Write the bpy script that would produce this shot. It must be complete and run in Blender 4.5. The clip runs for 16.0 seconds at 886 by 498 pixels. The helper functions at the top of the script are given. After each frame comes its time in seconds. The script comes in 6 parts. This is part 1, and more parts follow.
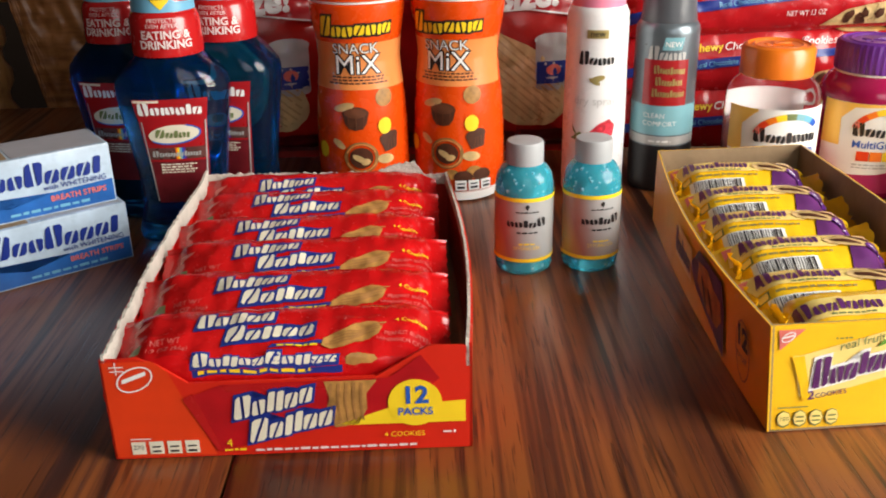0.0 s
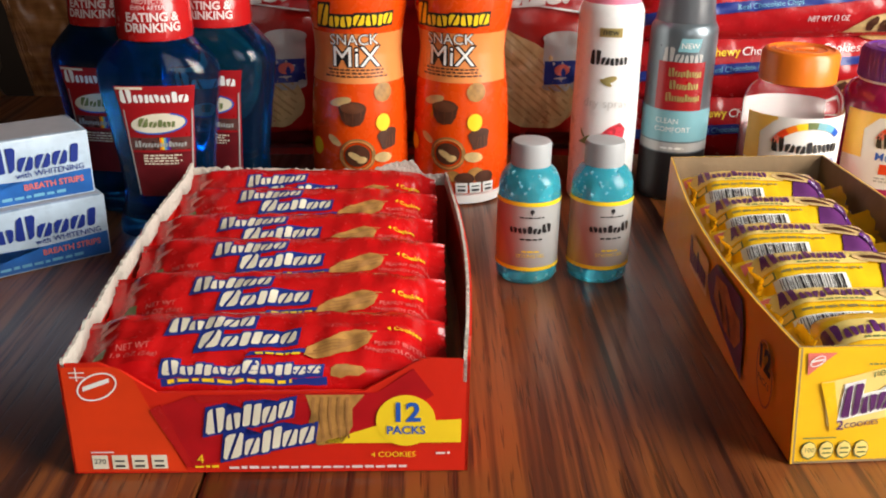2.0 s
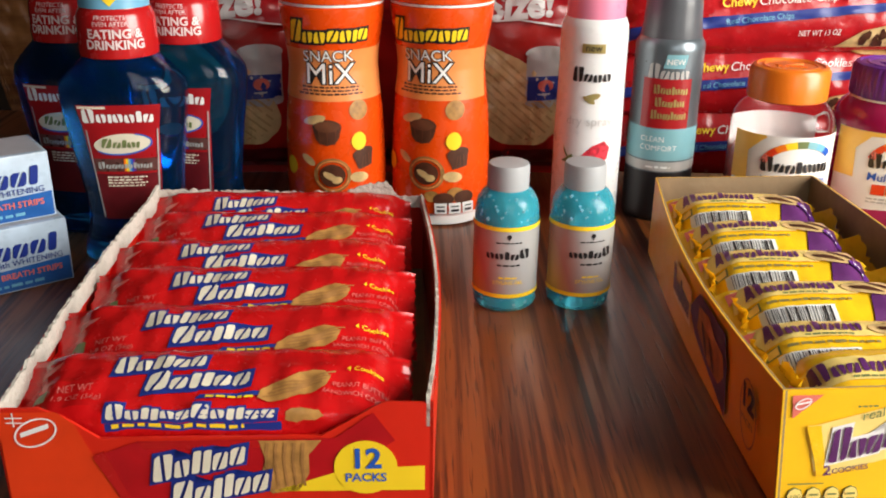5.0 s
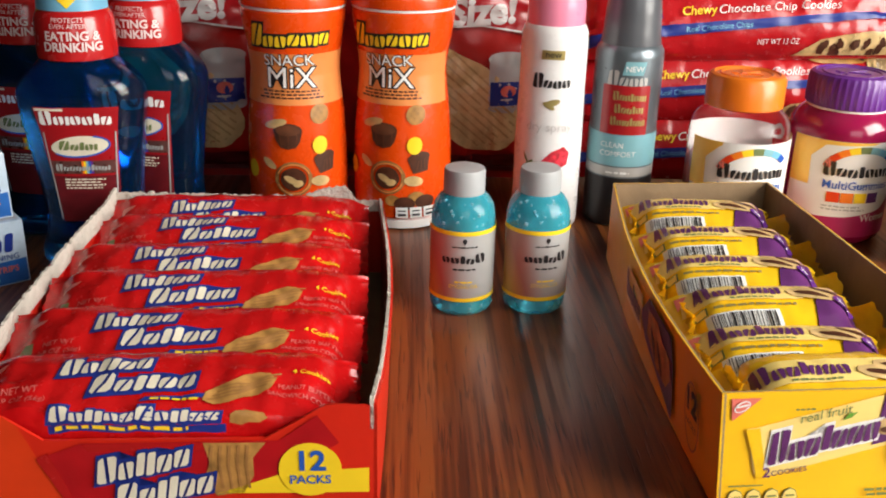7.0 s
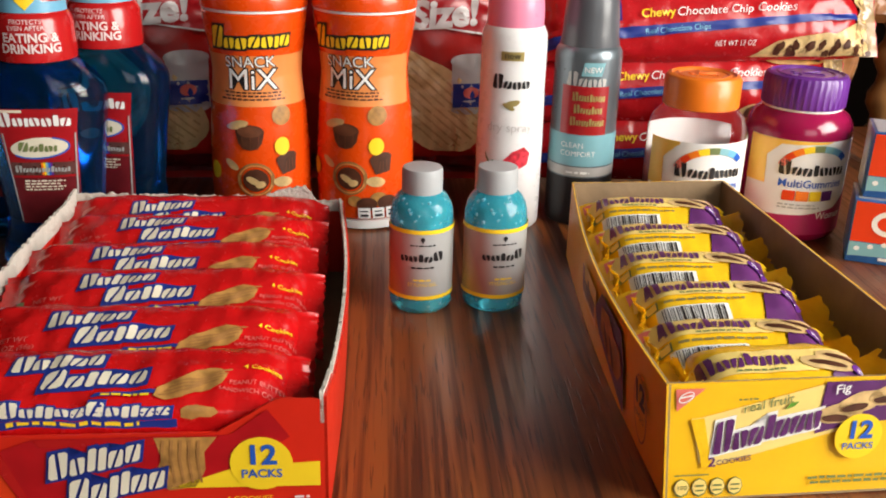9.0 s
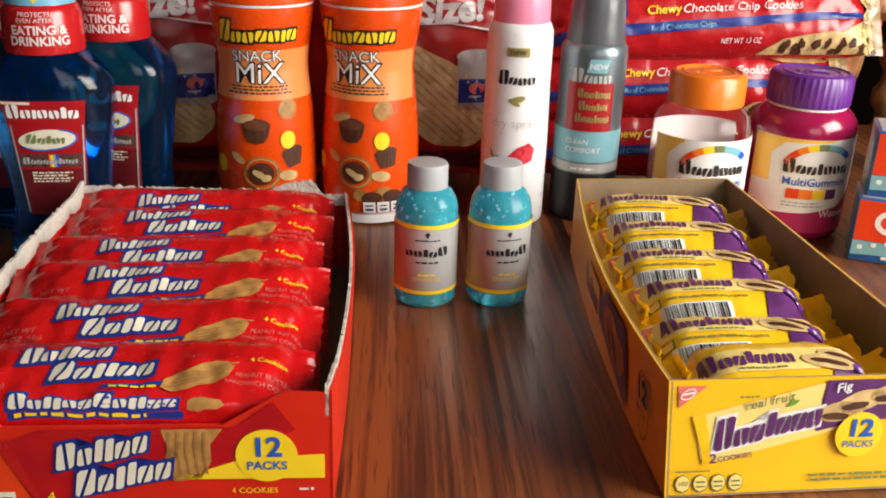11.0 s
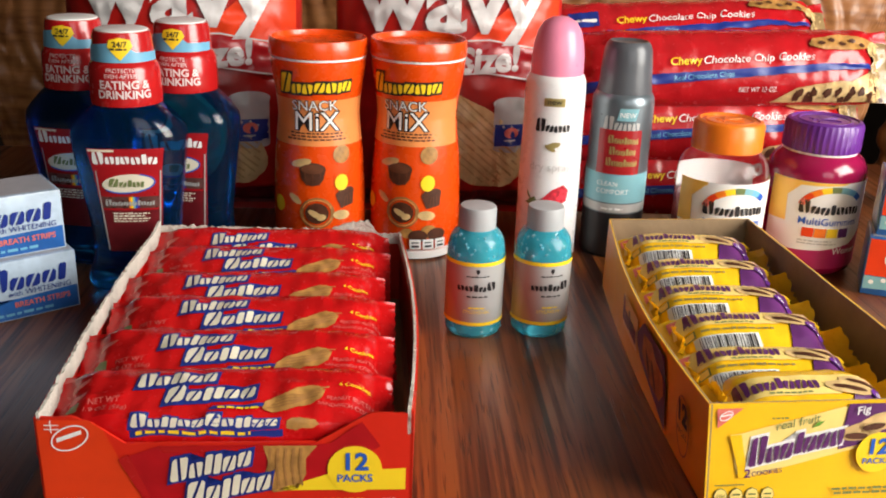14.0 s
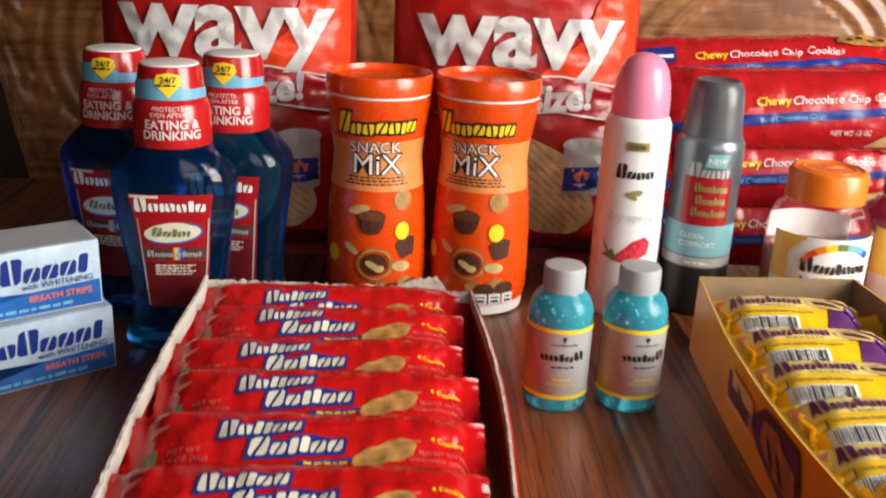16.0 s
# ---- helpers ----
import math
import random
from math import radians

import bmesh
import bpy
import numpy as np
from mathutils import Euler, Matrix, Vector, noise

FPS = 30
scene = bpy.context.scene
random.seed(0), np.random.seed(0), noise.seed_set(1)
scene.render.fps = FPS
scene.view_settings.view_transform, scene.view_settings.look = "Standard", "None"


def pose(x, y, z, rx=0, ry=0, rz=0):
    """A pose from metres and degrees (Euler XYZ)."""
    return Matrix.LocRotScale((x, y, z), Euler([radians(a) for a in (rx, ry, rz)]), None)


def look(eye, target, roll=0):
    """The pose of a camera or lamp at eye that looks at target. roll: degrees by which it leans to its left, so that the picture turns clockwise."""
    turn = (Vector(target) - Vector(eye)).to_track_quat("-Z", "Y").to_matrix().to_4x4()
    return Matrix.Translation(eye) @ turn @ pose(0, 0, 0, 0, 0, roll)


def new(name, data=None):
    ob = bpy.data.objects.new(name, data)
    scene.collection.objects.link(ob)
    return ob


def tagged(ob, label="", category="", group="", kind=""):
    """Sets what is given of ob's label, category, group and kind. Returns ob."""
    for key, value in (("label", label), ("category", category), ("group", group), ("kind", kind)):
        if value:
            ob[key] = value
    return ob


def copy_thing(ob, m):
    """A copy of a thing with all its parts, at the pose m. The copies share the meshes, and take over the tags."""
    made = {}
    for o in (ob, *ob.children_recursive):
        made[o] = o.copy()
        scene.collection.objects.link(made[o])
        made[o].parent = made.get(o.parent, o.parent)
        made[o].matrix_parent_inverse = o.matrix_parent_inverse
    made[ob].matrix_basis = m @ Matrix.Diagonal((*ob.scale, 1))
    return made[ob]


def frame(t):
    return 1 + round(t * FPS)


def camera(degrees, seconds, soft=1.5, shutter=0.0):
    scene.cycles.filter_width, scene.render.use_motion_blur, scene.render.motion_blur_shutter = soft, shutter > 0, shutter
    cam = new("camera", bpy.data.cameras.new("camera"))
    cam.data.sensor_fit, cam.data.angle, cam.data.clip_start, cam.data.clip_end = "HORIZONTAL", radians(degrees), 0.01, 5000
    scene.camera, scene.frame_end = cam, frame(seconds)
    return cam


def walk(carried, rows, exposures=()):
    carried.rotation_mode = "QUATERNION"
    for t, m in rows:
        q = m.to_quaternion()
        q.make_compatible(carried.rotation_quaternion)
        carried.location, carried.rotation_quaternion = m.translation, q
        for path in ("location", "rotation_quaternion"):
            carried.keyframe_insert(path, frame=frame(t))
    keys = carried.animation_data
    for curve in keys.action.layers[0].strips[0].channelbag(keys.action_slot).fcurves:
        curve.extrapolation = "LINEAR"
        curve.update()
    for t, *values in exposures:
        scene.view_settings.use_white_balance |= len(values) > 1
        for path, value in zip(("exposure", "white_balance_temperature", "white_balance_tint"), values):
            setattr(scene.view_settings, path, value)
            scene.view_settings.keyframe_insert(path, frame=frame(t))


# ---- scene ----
cam = camera(50.1, 16.0, soft=1.9, shutter=0.4)
METRES, EYE, TILT, LEAN, TURN = 0.294, 0.2505, -23.5, 1.0, 0.0
ROWS = [
    (0.0, 0.0, 0.0, 0.0, 0.0, 0.0, -0.0),
    (0.5, 0.0186, 0.0169, -0.0025, -0.07, 0.76, -1.05),
    (1.0, -0.0123, 0.0678, -0.0027, 0.35, 2.38, -2.34),
    (1.5, -0.0081, 0.1192, -0.0137, -0.02, 1.27, -2.43),
    (2.0, -0.003, 0.1258, -0.0052, -0.23, 0.47, -1.72),
    (2.5, -0.0103, 0.1648, 0.0028, -0.84, -0.22, -1.16),
    (3.0, 0.0089, 0.1906, 0.0071, -1.03, -0.22, -1.28),
    (3.5, -0.0082, 0.1916, 0.012, -0.42, 0.43, -1.44),
    (4.0, -0.0046, 0.2062, 0.0094, -0.2, 0.34, -1.62),
    (4.5, 0.0204, 0.2002, 0.0308, -0.22, 0.62, -1.62),
    (7.0, 0.0866, 0.1867, 0.0353, -1.53, 1.14, -1.93),
    (7.5, 0.1137, 0.1756, 0.0407, -1.97, 1.18, -1.75),
    (8.0, 0.131, 0.1674, 0.0434, -2.54, 1.35, -1.68),
    (8.5, 0.131, 0.1651, 0.0461, -2.86, 1.69, -1.5),
    (9.0, 0.1268, 0.1674, 0.0228, -2.74, 1.51, -1.53),
    (11.5, 0.1208, 0.1533, 0.0247, -2.67, 1.11, -2.16),
    (12.0, 0.0754, 0.1009, 0.0053, -3.25, 1.62, -2.28),
    (12.5, 0.0076, 0.0729, 0.0223, -2.67, 1.28, -3.14),
    (13.0, -0.011, 0.0083, 0.038, -2.14, 2.29, -2.61),
    (13.5, 0.0, 0.0041, 0.0358, -2.2, 2.48, -2.3),
    (14.0, 0.0184, -0.0113, 0.0338, -2.45, 2.8, -2.16),
    (14.5, -0.0002, -0.001, 0.0359, -2.7, 3.19, -2.29),
    (15.0, -0.0272, 0.0393, 0.0372, -2.23, 2.63, -2.44),
    (15.5, -0.064, 0.0439, 0.0668, -1.82, 2.68, -2.62),
    (16.0, -0.1093, 0.199, 0.1151, -1.86, 4.09, -3.03),
]
walk(cam, [(t, pose(0, 0, EYE, TILT, LEAN, TURN) @ pose(METRES * x, METRES * y, METRES * z, 90 + pitch, roll, yaw)) for t, x, y, z, yaw, pitch, roll in ROWS],
     exposures=[(0.0, 0.08), (4.5, 0.07), (8.0, 0.0), (11.5, 0.0), (13.0, 0.04), (16.0, 0.09)])

# world, light of the inferred east window, added south fill
world = bpy.data.worlds.new("world")
world.use_nodes = True
scene.world = world
sky = world.node_tree.nodes.new("ShaderNodeTexSky")
sky.sky_type, sky.sun_disc, sky.sun_elevation, sky.sun_rotation = "NISHITA", False, radians(40), radians(120)
world.node_tree.links.new(sky.outputs[0], world.node_tree.nodes["Background"].inputs[0])
world.node_tree.nodes["Background"].inputs[1].default_value = 0.1


def area_lamp(name, m, w, h, power, colour):
    la = bpy.data.lights.new(name, "AREA")
    la.shape, la.size, la.size_y, la.energy, la.color = "RECTANGLE", w, h, power, colour
    ob = new(name, la)
    ob.matrix_world = m
    return ob


area_lamp("daylight_east", look((1.17, -0.05, 0.58), (0.10, 0.55, 0.05)), 0.85, 0.95, 38, (1.0, 0.955, 0.88))
# No source known on this side: fill added to brighten the fronts
area_lamp("daylight_south", look((0.60, -1.95, 0.95), (0.15, 0.5, 0.0)), 1.2, 1.1, 8.5, (1.0, 0.955, 0.88))


# ---- materials ----
def rgb(r, g, b):
    """Linear colour from 0..255 picture values."""
    return tuple(((c / 255 + 0.055) / 1.055) ** 2.4 if c > 10 else c / 255 / 12.92 for c in (r, g, b)) + (1,)


def mat(name, colour, rough=0.4, metal=0.0, vary=0.12, scale=40, bump=0.0, bscale=200, coat=0.0, trans=0.0, ior=1.45, gap=0.0):
    m = bpy.data.materials.new(name)
    m.use_nodes = True
    nt = m.node_tree
    b = nt.nodes["Principled BSDF"]
    b.inputs["Roughness"].default_value, b.inputs["Metallic"].default_value = rough, metal
    b.inputs["Coat Weight"].default_value, b.inputs["Coat Roughness"].default_value = coat, 0.12
    b.inputs["Transmission Weight"].default_value, b.inputs["IOR"].default_value = trans, ior
    tc = nt.nodes.new("ShaderNodeTexCoord")
    n1 = nt.nodes.new("ShaderNodeTexNoise")
    n1.inputs["Scale"].default_value, n1.inputs["Detail"].default_value = scale, 5
    nt.links.new(tc.outputs["Object"], n1.inputs["Vector"])
    ramp = nt.nodes.new("ShaderNodeValToRGB")
    ramp.color_ramp.elements[0].position, ramp.color_ramp.elements[1].position = 0.3, 0.7
    ramp.color_ramp.elements[0].color = tuple(c * (1 - vary) for c in colour[:3]) + (1,)
    ramp.color_ramp.elements[1].color = tuple(min(1, c * (1 + vary)) for c in colour[:3]) + (1,)
    nt.links.new(n1.outputs["Fac"], ramp.inputs[0])
    nt.links.new(ramp.outputs[0], b.inputs["Base Color"])
    n3 = nt.nodes.new("ShaderNodeTexNoise")
    n3.inputs["Scale"].default_value, n3.inputs["Detail"].default_value = scale * 3.1, 3
    nt.links.new(tc.outputs["Object"], n3.inputs["Vector"])
    mr = nt.nodes.new("ShaderNodeMapRange")
    mr.inputs["To Min"].default_value, mr.inputs["To Max"].default_value = max(0.02, rough - 0.08), min(1, rough + 0.1)
    nt.links.new(n3.outputs["Fac"], mr.inputs["Value"])
    nt.links.new(mr.outputs[0], b.inputs["Roughness"])
    if bump:
        n2 = nt.nodes.new("ShaderNodeTexNoise")
        n2.inputs["Scale"].default_value, n2.inputs["Detail"].default_value = bscale, 4
        nt.links.new(tc.outputs["Object"], n2.inputs["Vector"])
        bp = nt.nodes.new("ShaderNodeBump")
        bp.inputs["Strength"].default_value, bp.inputs["Distance"].default_value = bump, 0.004
        nt.links.new(n2.outputs["Fac"], bp.inputs["Height"])
        nt.links.new(bp.outputs[0], b.inputs["Normal"])
    return m


def wood(name, light, dark, stretch, rough, scale=1.0, coat=0.0, streak=0.5):
    m = bpy.data.materials.new(name)
    m.use_nodes = True
    nt = m.node_tree
    b = nt.nodes["Principled BSDF"]
    b.inputs["Roughness"].default_value = rough
    b.inputs["Coat Weight"].default_value, b.inputs["Coat Roughness"].default_value = coat, 0.2
    tc = nt.nodes.new("ShaderNodeTexCoord")
    mp = nt.nodes.new("ShaderNodeMapping")
    mp.inputs["Scale"].default_value = stretch
    nt.links.new(tc.outputs["Object"], mp.inputs["Vector"])
    outs = []
    for sc, det, dist in ((9 * scale, 3, 1.2), (55 * scale, 6, 0.3), (220 * scale, 4, 0.0)):
        n = nt.nodes.new("ShaderNodeTexNoise")
        n.inputs["Scale"].default_value, n.inputs["Detail"].default_value, n.inputs["Distortion"].default_value = sc, det, dist
        nt.links.new(mp.outputs[0], n.inputs["Vector"])
        outs.append(n.outputs["Fac"])

    def mixed(a, c, f):
        x = nt.nodes.new("ShaderNodeMix")
        x.inputs["Factor"].default_value = f
        nt.links.new(a, x.inputs[2])
        nt.links.new(c, x.inputs[3])
        return x.outputs[0]
    f = mixed(mixed(outs[0], outs[1], 0.58), outs[2], 0.27)
    ramp = nt.nodes.new("ShaderNodeValToRGB")
    e = ramp.color_ramp.elements
    e[0].position, e[0].color = 0.41, dark
    e[1].position, e[1].color = 0.60, light
    mid = e.new(0.41 + 0.19 * streak)
    mid.color = tuple(0.35 * d + 0.65 * l for d, l in zip(dark, light))
    nt.links.new(f, ramp.inputs[0])
    nt.links.new(ramp.outputs[0], b.inputs["Base Color"])
    bp = nt.nodes.new("ShaderNodeBump")
    bp.inputs["Strength"].default_value, bp.inputs["Distance"].default_value = 0.12, 0.001
    nt.links.new(outs[2], bp.inputs["Height"])
    nt.links.new(bp.outputs[0], b.inputs["Normal"])
    return m


def table_wood():
    """Stained oak: broad tone, dark growth streaks and short open pores, all along y."""
    m = bpy.data.materials.new("table_wood")
    m.use_nodes = True
    nt = m.node_tree
    b = nt.nodes["Principled BSDF"]
    b.inputs["Coat Weight"].default_value, b.inputs["Coat Roughness"].default_value = 0.08, 0.2
    tc = nt.nodes.new("ShaderNodeTexCoord")

    def streaks(stretch, scale, detail, distortion, lo, hi):
        mp = nt.nodes.new("ShaderNodeMapping")
        mp.inputs["Scale"].default_value = (1, stretch, 1)
        nt.links.new(tc.outputs["Object"], mp.inputs["Vector"])
        n = nt.nodes.new("ShaderNodeTexNoise")
        n.inputs["Scale"].default_value, n.inputs["Detail"].default_value, n.inputs["Distortion"].default_value = scale, detail, distortion
        nt.links.new(mp.outputs[0], n.inputs["Vector"])
        r = nt.nodes.new("ShaderNodeMapRange")
        r.interpolation_type = "SMOOTHSTEP"
        r.inputs["From Min"].default_value, r.inputs["From Max"].default_value = lo, hi
        nt.links.new(n.outputs["Fac"], r.inputs["Value"])
        return r.outputs[0]

    def blend(a, c, f):
        x = nt.nodes.new("ShaderNodeMix")
        x.data_type = "RGBA"
        for sock, q in ((x.inputs[6], a), (x.inputs[7], c)):
            if isinstance(q, tuple):
                sock.default_value = q
            else:
                nt.links.new(q, sock)
        nt.links.new(f, x.inputs[0])
        return x.outputs[2]
    broad = streaks(0.07, 14, 3, 0.9, 0.36, 0.64)
    growth = streaks(0.030, 66, 4, 0.8, 0.545, 0.665)
    fine = streaks(0.022, 200, 4, 0.3, 0.44, 0.68)
    pores = streaks(0.045, 620, 2, 0.0, 0.57, 0.66)
    col = blend((0.265, 0.082, 0.020, 1), (0.120, 0.034, 0.010, 1), broad)
    col = blend(col, (0.085, 0.023, 0.009, 1), fine)
    col = blend(col, (0.030, 0.009, 0.005, 1), growth)
    dark = nt.nodes.new("ShaderNodeMath")
    dark.operation = "MULTIPLY"
    dark.inputs[1].default_value = 0.6
    nt.links.new(pores, dark.inputs[0])
    col = blend(col, (0.022, 0.008, 0.005, 1), dark.outputs[0])
    nt.links.new(col, b.inputs["Base Color"])
    rough = nt.nodes.new("ShaderNodeMapRange")
    rough.inputs["To Min"].default_value, rough.inputs["To Max"].default_value = 0.29, 0.42
    nt.links.new(fine, rough.inputs["Value"])
    nt.links.new(rough.outputs[0], b.inputs["Roughness"])
    bp = nt.nodes.new("ShaderNodeBump")
    bp.invert = True
    bp.inputs["Strength"].default_value, bp.inputs["Distance"].default_value = 0.25, 0.0005
    nt.links.new(pores, bp.inputs["Height"])
    nt.links.new(bp.outputs[0], b.inputs["Normal"])
    return m


TABLE = table_wood()
CREST = wood("crest_oak", (0.42, 0.175, 0.058, 1), (0.17, 0.058, 0.018, 1), (0.12, 1, 1), 0.33, 0.8, 0.2)
OAK = wood("oak", (0.36, 0.17, 0.055, 1), (0.14, 0.056, 0.018, 1), (1, 1, 0.12), 0.35, 0.8, 0.2)
WALL = mat("wall_paint", (0.045, 0.028, 0.019, 1), 0.8, vary=0.08, scale=3, bump=0.1)
CEIL = mat("ceiling_paint", (0.36, 0.33, 0.29, 1), 0.85, vary=0.05, scale=4, bump=0.15)
FLOOR = mat("carpet", (0.12, 0.085, 0.06, 1), 0.95, vary=0.25, scale=60, bump=0.6)
RED = mat("red_wrapper", (0.52, 0.0050, 0.006, 1), 0.24, vary=0.14, scale=60, bump=0.45, bscale=60, coat=0.15)
REDBOX = mat("red_card", (0.62, 0.019, 0.007, 1), 0.35, vary=0.06, scale=30, bump=0.05, bscale=150, coat=0.2)
DKRED = mat("dark_red_ink", (0.42, 0.006, 0.010, 1), 0.35, vary=0.15, scale=60)
ORRED = mat("orange_red_ink", (0.70, 0.045, 0.008, 1), 0.35, vary=0.1, scale=40)
WHITECARD = mat("torn_card", (0.58, 0.53, 0.46, 1), 0.85, vary=0.08, scale=150, bump=0.5, bscale=400)
BROWNCARD = mat("brown_card", (0.30, 0.20, 0.11, 1), 0.8, vary=0.12, scale=60, bump=0.1)
YELLOW = mat("yellow_card", (0.88, 0.50, 0.010, 1), 0.36, vary=0.06, scale=30, coat=0.2)
YELLOWFILM = mat("yellow_wrapper", (0.86, 0.52, 0.014, 1), 0.17, vary=0.10, scale=70, bump=0.22, bscale=110, coat=0.5)
PURPLE = mat("purple_ink", (0.105, 0.024, 0.12, 1), 0.3, vary=0.3, scale=60)
PALEY = mat("pale_yellow_ink", (0.88, 0.66, 0.20, 1), 0.35, vary=0.08)
WARMYELLOW = mat("warm_yellow_ink", (0.90, 0.55, 0.09, 1), 0.35, vary=0.08)
CREAM = mat("cream_ink", (0.74, 0.68, 0.53, 1), 0.4, vary=0.08)
WHITE = mat("white_ink", (0.80, 0.79, 0.76, 1), 0.4, vary=0.04)
NAVY = mat("navy_ink", (0.012, 0.030, 0.22, 1), 0.35, vary=0.1)
BLUEINK = mat("blue_ink", (0.02, 0.10, 0.45, 1), 0.35, vary=0.1)
BLACK = mat("black_ink", (0.015, 0.013, 0.014, 1), 0.4, vary=0.2)
LEMON = mat("lemon_ink", (0.90, 0.62, 0.02, 1), 0.35, vary=0.05)
COOKIE = mat("cookie_print", (0.42, 0.205, 0.052, 1), 0.45, vary=0.35, scale=160, bump=0.1)
COOKIEDARK = mat("cookie_shade_print", (0.33, 0.155, 0.045, 1), 0.45, vary=0.3, scale=160)
PALECOOKIE = mat("pale_cookie_print", (0.62, 0.42, 0.18, 1), 0.4, vary=0.3, scale=120)
BROWN = mat("chocolate_print", (0.075, 0.025, 0.012, 1), 0.4, vary=0.3, scale=150)
MILKCHOC = mat("milk_chocolate_print", (0.13, 0.045, 0.02, 1), 0.4, vary=0.25, scale=120)
LEAF = mat("leaf_ink", (0.12, 0.30, 0.03, 1), 0.4, vary=0.1)
GREEN = mat("green_ink", (0.16, 0.20, 0.07, 1), 0.4, vary=0.1)
ORANGE = mat("orange_plastic", (0.76, 0.068, 0.003, 1), 0.26, vary=0.05, scale=30, coat=0.4)
PEACH = mat("peach_ink", (0.78, 0.265, 0.072, 1), 0.3, vary=0.06, coat=0.3)
CANWHITE = mat("white_can", (0.80, 0.78, 0.77, 1), 0.28, vary=0.03, coat=0.3)
PINK = mat("pink_plastic", (0.84, 0.26, 0.39, 1), 0.3, vary=0.05, coat=0.2)
GOLD = mat("gold_foil", (0.42, 0.33, 0.12, 1), 0.35, 0.5, vary=0.15)
CANGREY = mat("grey_can", (0.155, 0.185, 0.205, 1), 0.3, 0.55, vary=0.08, coat=0.2)
CAPGREY = mat("grey_plastic", (0.085, 0.09, 0.10, 1), 0.32, vary=0.08, coat=0.2)
TEAL = mat("teal_ink", (0.20, 0.42, 0.47, 1), 0.32, vary=0.06)
FAINT = mat("faint_grey_ink", (0.60, 0.575, 0.56, 1), 0.3, vary=0.05)
PINKWHITE = mat("pinkish_white_ink", (0.78, 0.62, 0.60, 1), 0.35, vary=0.08)
FOIL = mat("dark_foil", (0.20, 0.085, 0.075, 1), 0.28, 0.6, vary=0.3, scale=80)
SILVER = mat("silver_label", (0.46, 0.45, 0.43, 1), 0.4, 0.2, vary=0.08)
CAPSILVER = mat("silver_plastic", (0.39, 0.40, 0.405, 1), 0.42, 0.0, vary=0.05)
GEL = mat("blue_gel", (0.10, 0.76, 1.0, 1), 0.04, vary=0.08, scale=90, trans=0.70, ior=1.36, bump=0.22, bscale=90)
BUBBLE = mat("gel_bubble", (0.36, 0.82, 0.94, 1), 0.03, vary=0.02, trans=0.6, ior=1.2)
MOUTHWASH = mat("blue_mouthwash", (0.010, 0.205, 0.60, 1), 0.05, vary=0.06, trans=0.97, ior=1.38)
CAPRED = mat("red_cap_film", (0.45, 0.010, 0.011, 1), 0.24, vary=0.08, coat=0.5)
LABELRED = mat("red_label", (0.34, 0.008, 0.012, 1), 0.3, vary=0.12, coat=0.2)
SKY = mat("light_blue_ink", (0.16, 0.42, 0.60, 1), 0.35, vary=0.1)
CLEAR = mat("clear_plastic", (0.97, 0.95, 0.95, 1), 0.05, vary=0.02, trans=1.0, ior=1.07, coat=0.6)
CRIMSON = mat("crimson_plastic", (0.29, 0.008, 0.058, 1), 0.16, vary=0.1, coat=0.5)
CAPORANGE = mat("orange_cap", (0.86, 0.195, 0.012, 1), 0.32, vary=0.04, coat=0.2)
CAPPURPLE = mat("purple_cap", (0.13, 0.025, 0.24, 1), 0.34, vary=0.06, coat=0.2)
GUMMY = mat("gummy_mass", (0.42, 0.10, 0.09, 1), 0.35, vary=0.5, scale=90, bump=0.8, bscale=90)
CARTON = mat("pale_blue_carton", (0.44, 0.55, 0.66, 1), 0.28, vary=0.25, scale=35, coat=0.4)
CARTONBLUE = mat("blue_carton_ink", (0.02, 0.115, 0.39, 1), 0.3, vary=0.25, scale=50, coat=0.3)
CARTONTOP = mat("carton_top", (0.40, 0.40, 0.44, 1), 0.35, vary=0.1, coat=0.2)
DULLPINK = mat("dull_pink_ink", (0.60, 0.13, 0.11, 1), 0.4, vary=0.1)
SALMON = mat("salmon_ink", (0.72, 0.17, 0.13, 1), 0.4, vary=0.1)
BAGRED = mat("red_bag_film", (0.39, 0.011, 0.008, 1), 0.30, vary=0.25, scale=14, bump=0.45, bscale=28, coat=0.12)
CHIP = mat("chip_print", (0.66, 0.47, 0.22, 1), 0.35, vary=0.25, scale=40)
CHIPDARK = mat("chip_shade_print", (0.50, 0.32, 0.13, 1), 0.35, vary=0.2, scale=40)
COOKRED = mat("red_cookie_film", (0.44, 0.009, 0.013, 1), 0.24, vary=0.14, scale=40, bump=0.35, bscale=60, coat=0.25)
POME = mat("pomegranate_print", (0.60, 0.03, 0.05, 1), 0.4, vary=0.5, scale=300)
TANFILM = mat("clear_tan_film", (0.36, 0.235, 0.105, 1), 0.2, vary=0.25, scale=60, bump=0.5, bscale=60, coat=0.6)
MAROON = mat("maroon_ink_and_shade", (0.13, 0.008, 0.012, 1), 0.35, vary=0.25, scale=80)
MAGENTA = mat("magenta_ink", (0.40, 0.016, 0.10, 1), 0.35, vary=0.1)


